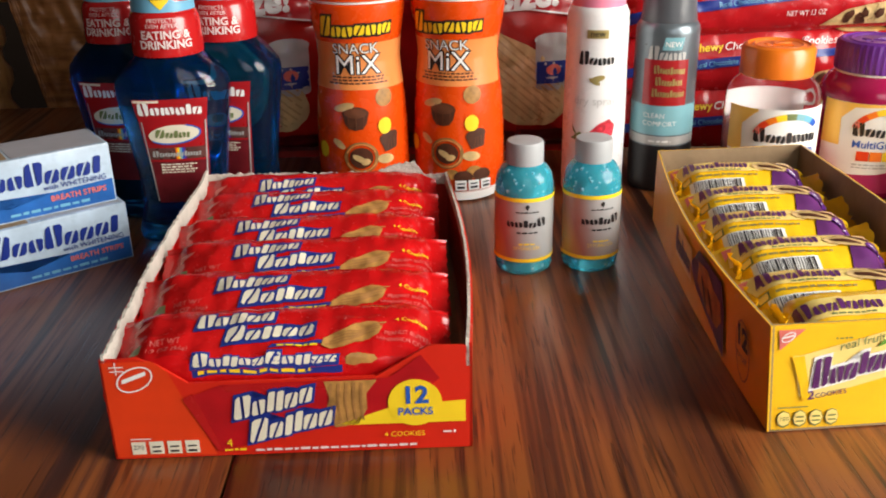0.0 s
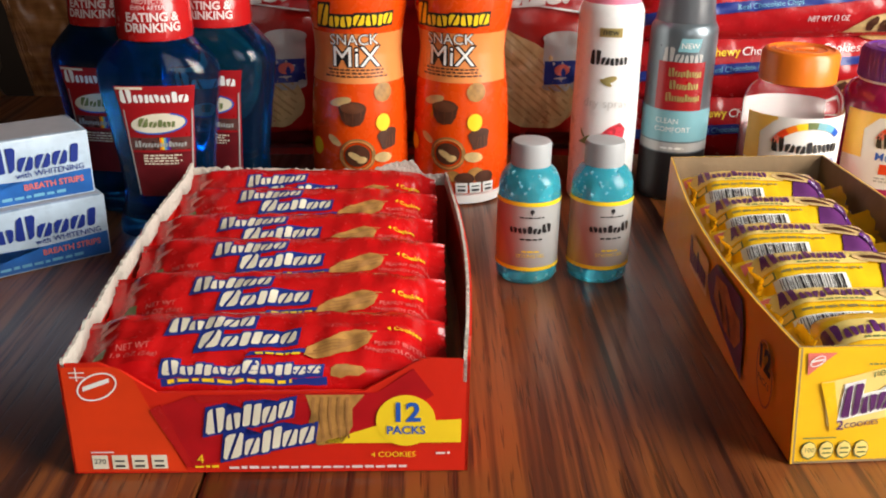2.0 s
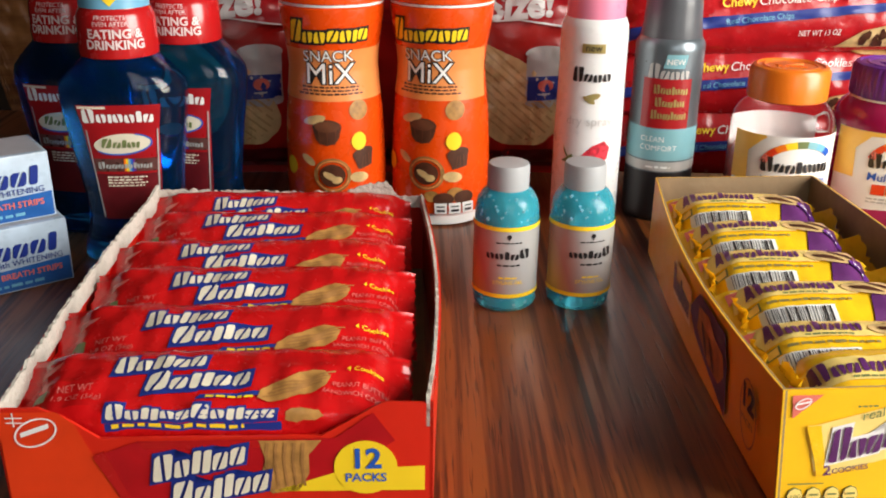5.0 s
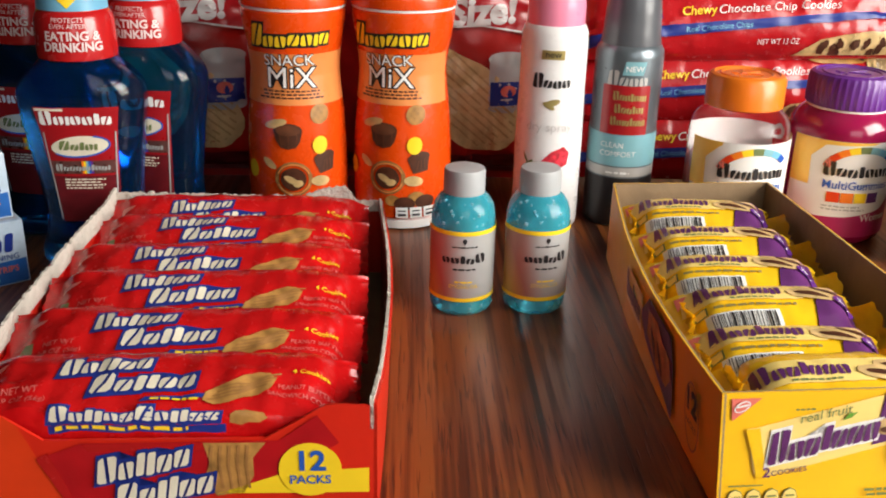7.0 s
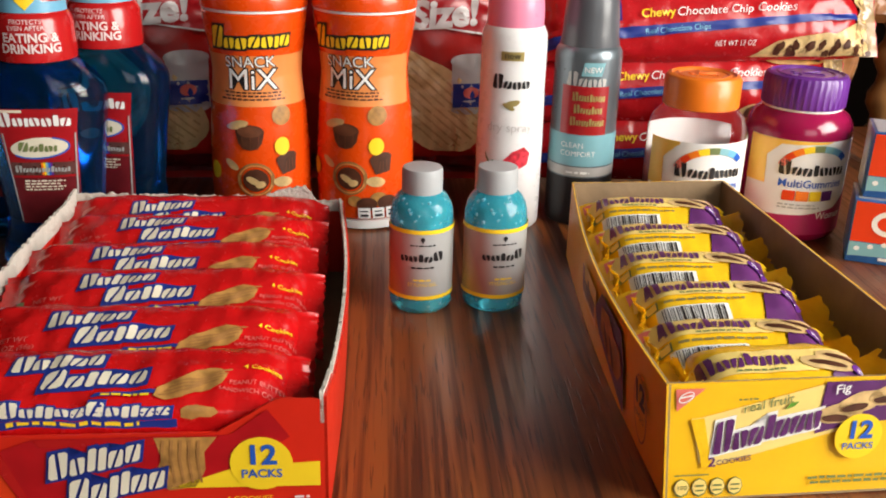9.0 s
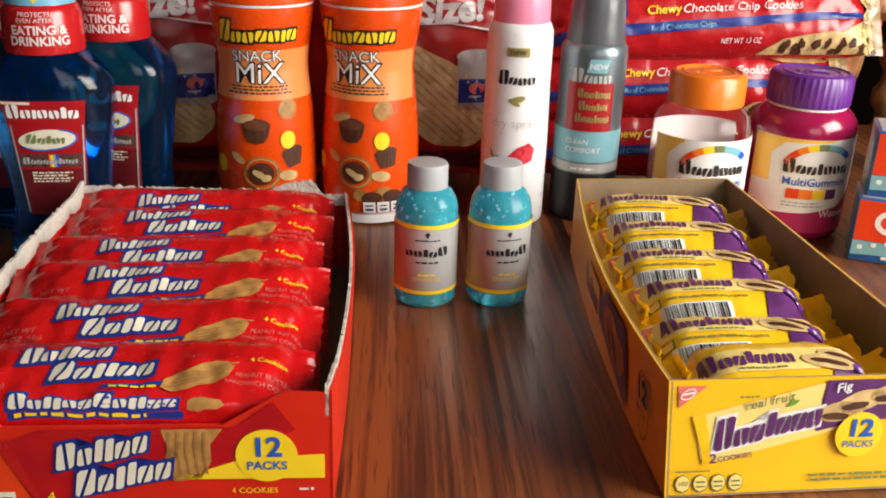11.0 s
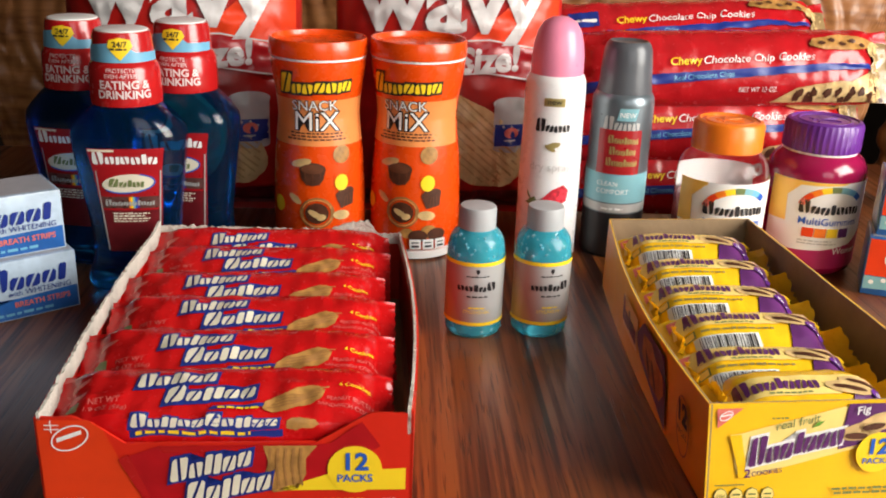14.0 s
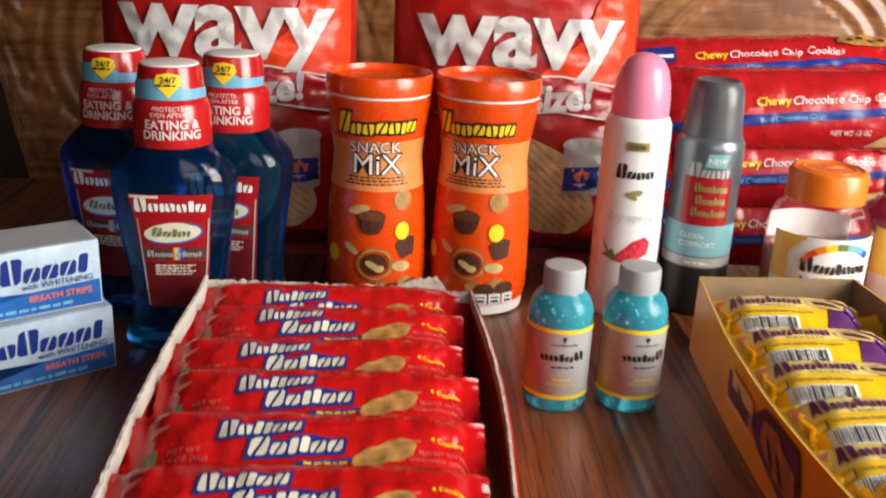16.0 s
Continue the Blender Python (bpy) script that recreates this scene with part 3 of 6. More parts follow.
def peanut_box():
    b = thing("cookie_box", "torn-open red cardboard box of peanut cookie packs on the table", "box", NB_POSE)
    W, D = NBW, NBD
    bm = bmesh.new()
    box(bm, 0.001, W - 0.001, 0.001, D - 0.001, 0, 0.0012)
    part("bottom", bm, BROWNCARD, b)
    front_top = [(0, 0.050), (0.1, 0.0505), (0.16, 0.046), (0.23, 0.0375), (0.74, 0.038), (0.80, 0.044), (0.88, 0.0520), (1, 0.0515)]
    ft = part("front_wall", wall_strip((0, 0, 0), (W, 0, 0), front_top, 0.0012, (0, 1, 0), 0.0004), REDBOX, b)
    side = [(0, 0.05), (0.12, 0.049), (0.5, 0.049), (0.93, 0.0505), (1, 0.053)]
    for name, p, q, tops, inw, bulge in (("side_wall", (0, 0, 0), (0, D, 0), side, (1, 0, 0), 0.004),
                                         ("side_wall", (W, 0, 0), (W, D, 0), [(0, 0.053), (0.1, 0.049), (0.12, 0.046), (1, 0.047)], (-1, 0, 0), 0.006),
                                         ("back_wall", (0, D, 0), (W, D, 0), [(0, 0.051), (0.7, 0.049), (0.78, 0.054), (0.86, 0.056), (0.9, 0.047), (1, 0.046)], (0, -1, 0), 0.0)):
        part(name, wall_strip(p, q, tops, 0.0012, inw, 0.0006, bulge=bulge), REDBOX, b)
        s = Vector(inw) * 0.0012
        part("torn_rim", wall_strip(Vector(p) + s, Vector(q) + s, [(t, h + 0.0016) for t, h in tops], 0.0014, inw, 0.0017, 150, 7, bulge, 0.0415), WHITECARD, b, "pale torn inner card edge")
    fn = on_plane((0, 0, 0), (1, 0, 0), (0, 0, 1))
    bm = bmesh.new(); poly(bm, [(0.001, 0.001), (0.045, 0.001), (0.028, 0.044), (0.022, 0.049), (0.001, 0.049)])
    lay("orange_print", bm, fn, ORRED, b, 0.0003, 0.02)
    bm = bmesh.new(); poly(bm, [(0.047, 0.003), (0.120, 0.019), (0.144, 0.036), (0.136, 0.048), (0.122, 0.0372), (0.05, 0.0365), (0.034, 0.030)])
    lay("pack_picture", bm, fn, DKRED, b, 0.0005, 0.02)
    bm = bmesh.new(); poly(bm, [(0.098, 0.014), (0.155, 0.014), (0.155, 0.025), (0.125, 0.0235)])
    lay("yellow_band", bm, fn, LEMON, b, 0.0007, 0.02)
    bm = bmesh.new(); disc(bm, 0.133, 0.0245, 0.0118, 0.0118, n=32)
    lay("yellow_badge", bm, fn, LEMON, b, 0.0009, 0.02)
    bm = bmesh.new(); letters(bm, "12", 0.133, 0.0245, 0.0120, bold=0.03)
    lay("count_number", bm, fn, BLUEINK, b, 0.0012)
    bm = bmesh.new(); letters(bm, "PACKS", 0.133, 0.0185, 0.0052, bold=0.02)
    lay("count_word", bm, fn, BLUEINK, b, 0.0012)
    bm = bmesh.new(); wordmark(bm, 0.0540, 0.0190, 0.035, 0.0100, "Txttxx", 0.16, 0.23, 0.0013, 1.15); wordmark(bm, 0.0600, 0.0070, 0.037, 0.0102, "Txttxx", 0.16, 0.23, 0.0013, 1.15, 4)
    lay("logo_backing", bm, fn, NAVY, b, 0.0009)
    bm = bmesh.new(); wordmark(bm, 0.0540, 0.0190, 0.035, 0.0100, "Txttxx", 0.16, 0.23, 0, 1.15); wordmark(bm, 0.0600, 0.0070, 0.037, 0.0102, "Txttxx", 0.16, 0.23, 0, 1.15, 4)
    lay("logo_shape", bm, fn, CREAM, b, 0.0014)
    bm = bmesh.new(); poly(bm, [(0.094, 0.0365), (0.096, 0.028), (0.093, 0.018), (0.098, 0.013), (0.108, 0.0145), (0.112, 0.022), (0.112, 0.030), (0.117, 0.0365)])
    lay("cookie_picture", bm, fn, COOKIE, b, 0.0007)
    for k in range(5):
        a = 0.0965 + 0.0033 * k
        bm = bmesh.new(); poly(bm, [(a, 0.0355), (a - 0.0008, 0.027), (a + 0.0002, 0.0165), (a + 0.0010, 0.0165), (a + 0.0002, 0.027), (a + 0.0012, 0.0355)])
        lay("cookie_ridge", bm, fn, COOKIEDARK, b, 0.0009)
    bm = bmesh.new(); poly(bm, [(0.0330, 0.0300), (0.0375, 0.0325), (0.0440, 0.0145), (0.0480, 0.0035), (0.0455, 0.0030)])
    lay("pack_end", bm, fn, CAPRED, b, 0.0007)
    bm = bmesh.new(); poly(bm, [(0.0500, 0.0362), (0.1180, 0.0368), (0.1150, 0.0335), (0.0520, 0.0330)])
    lay("pack_gleam", bm, fn, CAPRED, b, 0.0006)
    bm = bmesh.new(); ring(bm, 0.014, 0.0405, 0.0085, 0.0055, 0.0007, 0.5); rect(bm, 0.0085, 0.0385, 0.019, 0.0405, 0, 0.004)
    rect(bm, 0.004, 0.0465, 0.010, 0.047); rect(bm, 0.004, 0.0445, 0.010, 0.045); rect(bm, 0.0065, 0.043, 0.007, 0.049)
    lay("maker_mark", bm, fn, WHITE, b, 0.0006)
    bm = bmesh.new()
    for k in range(4):
        rect(bm, 0.008 + k * 0.0078, 0.0025, 0.0142 + k * 0.0078, 0.0090)
    lay("nutrition_panel", bm, fn, CREAM, b, 0.0006)
    bm = bmesh.new(); letters(bm, "270", 0.0111, 0.0052, 0.0032)
    for k in range(1, 4):
        rect(bm, 0.0092 + k * 0.0078, 0.0035, 0.013 + k * 0.0078, 0.0045); rect(bm, 0.0092 + k * 0.0078, 0.006, 0.013 + k * 0.0078, 0.0068)
    lay("nutrition_writing", bm, fn, BLACK, b, 0.0009)
    bm = bmesh.new(); bars(bm, 0.062, 0.0022, 0.088, 0.0013, 1); bars(bm, 0.145, 0.0085, 0.007, 0.0012, 1); rect(bm, 0.008, 0.0102, 0.017, 0.0108)
    lay("small_print", bm, fn, PINKWHITE, b, 0.0008)
    bm = bmesh.new(); letters(bm, "4 COOKIES", 0.128, 0.0075, 0.0036)
    lay("cookie_count", bm, fn, LEMON, b, 0.0010)
    bm = bmesh.new(); letters(bm, "4", 0.0510, 0.0052, 0.0058)
    lay("picture_count", bm, fn, LEMON, b, 0.0010)
    bm = bmesh.new(); bars(bm, 0.0485, 0.0030, 0.0095, 0.0011, 1, 2)
    lay("small_print", bm, fn, LEMON, b, 0.0010)
    return b


peanut_box()


def peanut_pack(label, m, seed=0.0, front=False):
    p = thing("cookie_pack", label, "cookie pack", m, "packs in the red box")
    L, W, H = 0.151, 0.052, 0.0205
    bm, fn0 = pillow(L, W, H, 0.009, 0.0025, seed, 60, 20, 0.004)
    inv, here = NB_POSE.inverted() @ m, m.inverted() @ NB_POSE

    def fn(u, v, o):
        return pressed(Vector(fn0(u, v, o)))

    def pressed(co):
        """The front pack is squeezed flat behind the low front wall."""
        q = inv @ co
        if front and q.y < 0.0040:
            q.y = 0.0040 - 0.0012 * math.tanh((0.0040 - q.y) / 0.004)
        return here @ q
    for v in bm.verts:
        v.co = pressed(v.co)
    part("wrapper", bm, RED, p)
    lines = [(-0.036, 0.0065, 0.034, 0.0074, "Txttxx", 0.10), (-0.023, -0.0028, 0.039, 0.0076, "Txttxx", 0.08), (-0.036, -0.0180, 0.062, 0.0074, "TxttxxTxttxx", 0.0)]
    for name, mm, grow, off in (("logo_backing", NAVY, 0.0015, 0.0003), ("logo_shape", CREAM, 0.0, 0.0007)):
        bm = bmesh.new()
        for k, (u, v, l, h, plan, rise) in enumerate(lines):
            wordmark(bm, u, v, l, h, plan, 0.12, rise, grow, 1.2, 3 + k)
        if grow:
            rect(bm, -0.004, -0.0066, 0.022, -0.0045, 0.002, 0.0022)
            rect(bm, -0.0365, -0.0230, 0.0280, -0.0196)
        lay(name, bm, fn, mm, p, off)
    bm = bmesh.new(); bars(bm, -0.034, -0.0224, 0.058, 0.0019, 1, 4); bars(bm, 0.000, -0.0060, 0.020, 0.0011, 1, 5)
    lay("small_print", bm, fn, LEMON, p, 0.0007)
    for pts in ([(0.0190, -0.0058), (0.0230, -0.0075), (0.0290, -0.0070), (0.0340, -0.0045), (0.0395, -0.0034), (0.0440, 0.0000), (0.0455, 0.0040), (0.0432, 0.0068), (0.0385, 0.0076), (0.0338, 0.0060), (0.0295, 0.0028), (0.0240, 0.0010), (0.0200, -0.0020)],
                [(0.0295, -0.0195), (0.0335, -0.0205), (0.0365, -0.0185), (0.0405, -0.0190), (0.0435, -0.0160), (0.0420, -0.0120), (0.0385, -0.0105), (0.0355, -0.0100), (0.0320, -0.0110), (0.0298, -0.0140)]):
        bm = bmesh.new(); poly(bm, pts)
        lay("cookie_picture", bm, fn, COOKIE, p, 0.0006, 0.003)
    for k in range(4):
        bm = bmesh.new()
        a, b = 0.0210 + 0.0016 * k, -0.0058 + 0.0018 * k
        poly(bm, [(a, b), (a + 0.0105, b + 0.0018), (a + 0.0165, b + 0.0052), (a + 0.0215, b + 0.0066), (a + 0.0215, b + 0.0072), (a + 0.0160, b + 0.0060), (a + 0.0100, b + 0.0025), (a, b + 0.0006)])
        lay("cookie_ridge", bm, fn, COOKIEDARK, p, 0.0009, 0.003)
    bm = bmesh.new(); rect(bm, -0.067, -0.0045, -0.060, 0.0015)
    lay("calorie_panel", bm, fn, GREEN, p, 0.0006)
    bm = bmesh.new(); letters(bm, "NET WT", -0.0490, -0.0010, 0.0036); letters(bm, "1.9 OZ (56g)", -0.0480, -0.0050, 0.0036)
    lay("weight_writing", bm, fn, DULLPINK, p, 0.0006)
    bm = bmesh.new(); letters(bm, "PEANUT BUTTER", 0.0570, 0.0000, 0.0028); letters(bm, "SANDWICH COOKIES", 0.0565, -0.0036, 0.0028)
    lay("writing", bm, fn, DULLPINK, p, 0.0006)
    bm = bmesh.new(); letters(bm, "4 Cookies", 0.0585, 0.0075, 0.0034, bold=0.01)
    lay("cookie_count", bm, fn, LEMON, p, 0.0006)
    bm = bmesh.new(); poly(bm, [(-0.066, 0.0150), (-0.057, 0.0150), (-0.065, 0.0085)])
    lay("maker_mark", bm, fn, SALMON, p, 0.0006)
    return p


def in_box(base, x, y, z, rx, rz=0.0, ry=0.0):
    return base @ pose(x, y, z, rx, ry, rz)


PACK_LABEL = "shiny red wrapped peanut cookie pack leaning in the box"
peanut_pack("shiny red cookie pack bulging over the low box front", in_box(NB_POSE, 0.0740, 0.0170, 0.0410, 19, 0.5), 1.0, True)
first_pack = peanut_pack(PACK_LABEL, in_box(NB_POSE, 0.0750, 0.0575, 0.0400, 24, -0.6), 2.0)
for y, z, rx, rz, dx in ((0.1005, 0.0390, 25, 0.7, 0.003), (0.1400, 0.0370, 24, 1.2, -0.002), (0.1830, 0.0365, 24, -0.4, 0.001), (0.2125, 0.0355, 34, 0.6, 0.001)):
    copy_thing(first_pack, in_box(NB_POSE, 0.0735 + dx, y, z, rx, rz))


# ---- open yellow box of fruit cookie packs ----
NWC = [Vector((0.1425, 0.361, 0)), Vector((0.261, 0.371, 0)), Vector((0.2405, 0.620, 0)), Vector((0.1435, 0.622, 0))]
NW_POSE = pose(0.1425, 0.361, 0.0005, 0, 0, 4.0)


def fruit_box():
    b = thing("cookie_box", "open yellow cardboard box of fruit cookie packs on the table", "box", NW_POSE)
    inv = NW_POSE.inverted()
    fl, fr, br, bl = [Vector((*(inv @ c).to_2d(), 0)) for c in NWC]
    bm = bmesh.new()
    vs = [bm.verts.new(c + Vector((0, 0, z))) for z in (0, 0.0012) for c in (fl, fr, br, bl)]
    bm.faces.new(vs[3::-1]); bm.faces.new(vs[4:])
    for k in range(4):
        bm.faces.new((vs[k], vs[(k + 1) % 4], vs[4 + (k + 1) % 4], vs[4 + k]))
    part("bottom", bm, BROWNCARD, b)
    for name, p, q, tops, inw, bulge in (("front_wall", fl, fr, [(0, 0.0545), (1, 0.0545)], (0, 1, 0), 0.0),
                                         ("side_wall", fl, bl, [(0, 0.0545), (0.15, 0.052), (0.4, 0.049), (0.7, 0.048), (1, 0.0505)], (1, 0, 0), 0.007),
                                         ("side_wall", fr, br, [(0, 0.0545), (0.5, 0.053), (1, 0.054)], (-1, 0, 0), 0.002),
                                         ("back_wall", bl, br, [(0, 0.0505), (1, 0.054)], (0, -1, 0), 0.0)):
        wall = part(name, wall_strip(p, q, tops, 0.0008, inw, 0.0002, bulge=bulge), YELLOW, b)
        if bulge == 0.007:
            long_side = wall
        s = Vector(inw) * 0.0008
        part("lining", wall_strip(p + s, q + s, tops, 0.0008, inw, 0.0002, bulge=bulge), BROWNCARD, b, "bare brown inner card")
    flat_front = on_plane(fl, fr - fl, (0, 0, 1))

    fn = flat_front
    bm = bmesh.new(); poly(bm, [(0.0035, 0.0525), (0.0150, 0.0525), (0.0040, 0.0425)])
    lay("corner_mark", bm, fn, SALMON, b, 0.0005)
    bm = bmesh.new(); ring(bm, 0.0075, 0.0490, 0.0034, 0.0020, 0.0005, 0.6); rect(bm, 0.0052, 0.0484, 0.0098, 0.0492, 0, 0.001)
    lay("maker_mark", bm, fn, WHITE, b, 0.0009)
    bm = bmesh.new(); poly(bm, [(0.0100, 0.0390), (0.0145, 0.0395), (0.060, 0.0520), (0.096, 0.0525), (0.096, 0.038), (0.062, 0.0285), (0.0185, 0.0165), (0.0165, 0.021), (0.0140, 0.018)])
    lay("pack_picture", bm, fn, PALEY, b, 0.0005, 0.02)
    bm = bmesh.new(); poly(bm, [(0.0095, 0.0388), (0.0150, 0.0393), (0.0190, 0.0167), (0.0150, 0.0163), (0.0135, 0.024)])
    lay("pack_end", bm, fn, YELLOWFILM, b, 0.0008, 0.02)
    bm = bmesh.new(); poly(bm, [(0.0600, 0.0300), (0.072, 0.0330), (0.098, 0.0360), (0.116, 0.0420), (0.116, 0.0535), (0.062, 0.0535), (0.0655, 0.0465)])
    lay("purple_print", bm, fn, PURPLE, b, 0.0008, 0.02)
    bm = bmesh.new(); wordmark(bm, 0.0188, 0.0225, 0.043, 0.0112, "Txxtxxx", 0.1, 0.26, 0.0012, 1.35, 8)
    lay("logo_backing", bm, fn, WHITE, b, 0.0009)
    bm = bmesh.new(); wordmark(bm, 0.0188, 0.0225, 0.043, 0.0112, "Txxtxxx", 0.1, 0.26, 0, 1.35, 8)
    lay("logo_shape", bm, fn, PURPLE, b, 0.0014)
    bm = bmesh.new(); poly(bm, [(0.0465, 0.0418), (0.0500, 0.0432), (0.0520, 0.0455), (0.0485, 0.0448)])
    lay("leaf_mark", bm, fn, LEAF, b, 0.0012)
    for cu, cv, t in ((0.0690, 0.0385, 0.12), (0.0765, 0.0430, 0.32), (0.0890, 0.0462, 0.2)):
        bm = bmesh.new(); disc(bm, cu, cv + 0.0008, 0.0098, 0.0046, t, wob=0.12)
        lay("cookie_picture", bm, fn, PALECOOKIE, b, 0.0012)
        bm = bmesh.new(); disc(bm, cu - 0.002, cv - 0.0012, 0.0056, 0.0017, t - 0.15, wob=0.2)
        lay("filling_picture", bm, fn, BROWN, b, 0.0015)
    bm = bmesh.new(); disc(bm, 0.0780, 0.0285, 0.0098, 0.0105, n=32)
    lay("yellow_badge", bm, fn, LEMON, b, 0.0018, 0.02)
    bm = bmesh.new(); letters(bm, "12", 0.0780, 0.0280, 0.0112, bold=0.035); letters(bm, "PACKS", 0.0780, 0.0228, 0.0044, bold=0.01)
    lay("count_writing", bm, fn, BLUEINK, b, 0.0022)
    bm = bmesh.new(); letters(bm, "real fruit", 0.0400, 0.0430, 0.0058, shear=0.2, rise=12); bars(bm, 0.0280, 0.0468, 0.009, 0.0008, 1, 4)
    lay("fruit_writing", bm, fn, GREEN, b, 0.0010)
    bm = bmesh.new(); letters(bm, "2", 0.0190, 0.0168, 0.0062, bold=0.02); letters(bm, "COOKIES", 0.0280, 0.0182, 0.0034, rise=8, bold=0.01)
    lay("cookie_count", bm, fn, PURPLE, b, 0.0010)
    bm = bmesh.new(); letters(bm, "Fig", 0.0685, 0.0490, 0.0056, shear=0.2, rise=12, bold=0.015)
    lay("flavour_writing", bm, fn, WHITE, b, 0.0019)
    for k in range(4):
        bm = bmesh.new(); disc(bm, 0.0072 + k * 0.0074, 0.0066, 0.0034, 0.0046, n=8)
        lay("nutrition_panel", bm, fn, GREEN, b, 0.0005)
        bm = bmesh.new(); disc(bm, 0.0072 + k * 0.0074, 0.0070, 0.0030, 0.0039, n=8)
        lay("nutrition_field", bm, fn, PALEY, b, 0.0008)
    bm = bmesh.new(); letters(bm, "100", 0.0072, 0.0062, 0.0030)
    for k in range(1, 4):
        rect(bm, 0.0054 + k * 0.0074, 0.0074, 0.0090 + k * 0.0074, 0.0083); rect(bm, 0.0054 + k * 0.0074, 0.0052, 0.0090 + k * 0.0074, 0.0060)
    bars(bm, 0.050, 0.0085, 0.052, 0.0013, 2, 1, "r"); rect(bm, 0.004, 0.0128, 0.018, 0.0134)
    lay("small_print", bm, fn, GREEN, b, 0.0011)
    side = on_plane(bl, fl - bl, (0, 0, 1))
    n = (fl - bl).length

    def bowed(u, v, o):
        t = min(1.0, max(0.0, 1 - u / n))
        return side(u, v, o + 0.007 * math.sin(math.pi * t) * (0.65 + 0.35 * v / 0.048) + 0.0006)
    bm = bmesh.new(); poly(bm, [(0.140, 0.030), (0.150, 0.020), (0.185, 0.010), (0.201, 0.004), (0.203, 0.030), (0.200, 0.046), (0.160, 0.046)])
    lay("purple_print", bm, bowed, PURPLE, long_side, 0.0006, 0.01)
    bm = bmesh.new(); poly(bm, [(0.156, 0.026), (0.176, 0.017), (0.192, 0.016), (0.200, 0.024), (0.198, 0.034), (0.186, 0.036), (0.178, 0.042), (0.160, 0.040)])
    lay("cookie_picture", bm, bowed, COOKIE, long_side, 0.0009, 0.01)
    for cu, cv in ((0.170, 0.027), (0.182, 0.025)):
        bm = bmesh.new(); disc(bm, cu, cv, 0.0022, 0.0085, 0.5)
        lay("filling_picture", bm, bowed, BROWN, long_side, 0.0012, 0.01)
    bm = bmesh.new(); rect(bm, 0.100, 0.018, 0.140, 0.040, 0.004)
    lay("pack_picture", bm, bowed, PALEY, long_side, 0.0006, 0.01)
    bm = bmesh.new(); wordmark(bm, 0.101, 0.022, 0.038, 0.013, "Txxtxxx", 0.1, 0.0, 0, 1.3, 8)
    lay("logo_shape", bm, bowed, PURPLE, long_side, 0.0010, 0.01)
    bm = bmesh.new(); ring(bm, 0.231, 0.025, 0.0095, 0.0165, 0.0011)
    lay("badge_ring", bm, bowed, COOKIE, long_side, 0.0007, 0.01)
    bm = bmesh.new(); letters(bm, "12", 0.231, 0.0275, 0.0150, bold=0.05); letters(bm, "PACKS", 0.231, 0.0200, 0.0044)
    lay("count_number", bm, bowed, BLACK, long_side, 0.0010, 0.01)
    for ob in b.children_recursive:
        for q in ob.data.vertices:
            near = max(0.0, 1 - q.co.y / 0.25) * max(0.0, 1 - q.co.x / 0.118)
            q.co.x -= 0.0048 * q.co.z / 0.0545 * near
    return b


fruit_box()


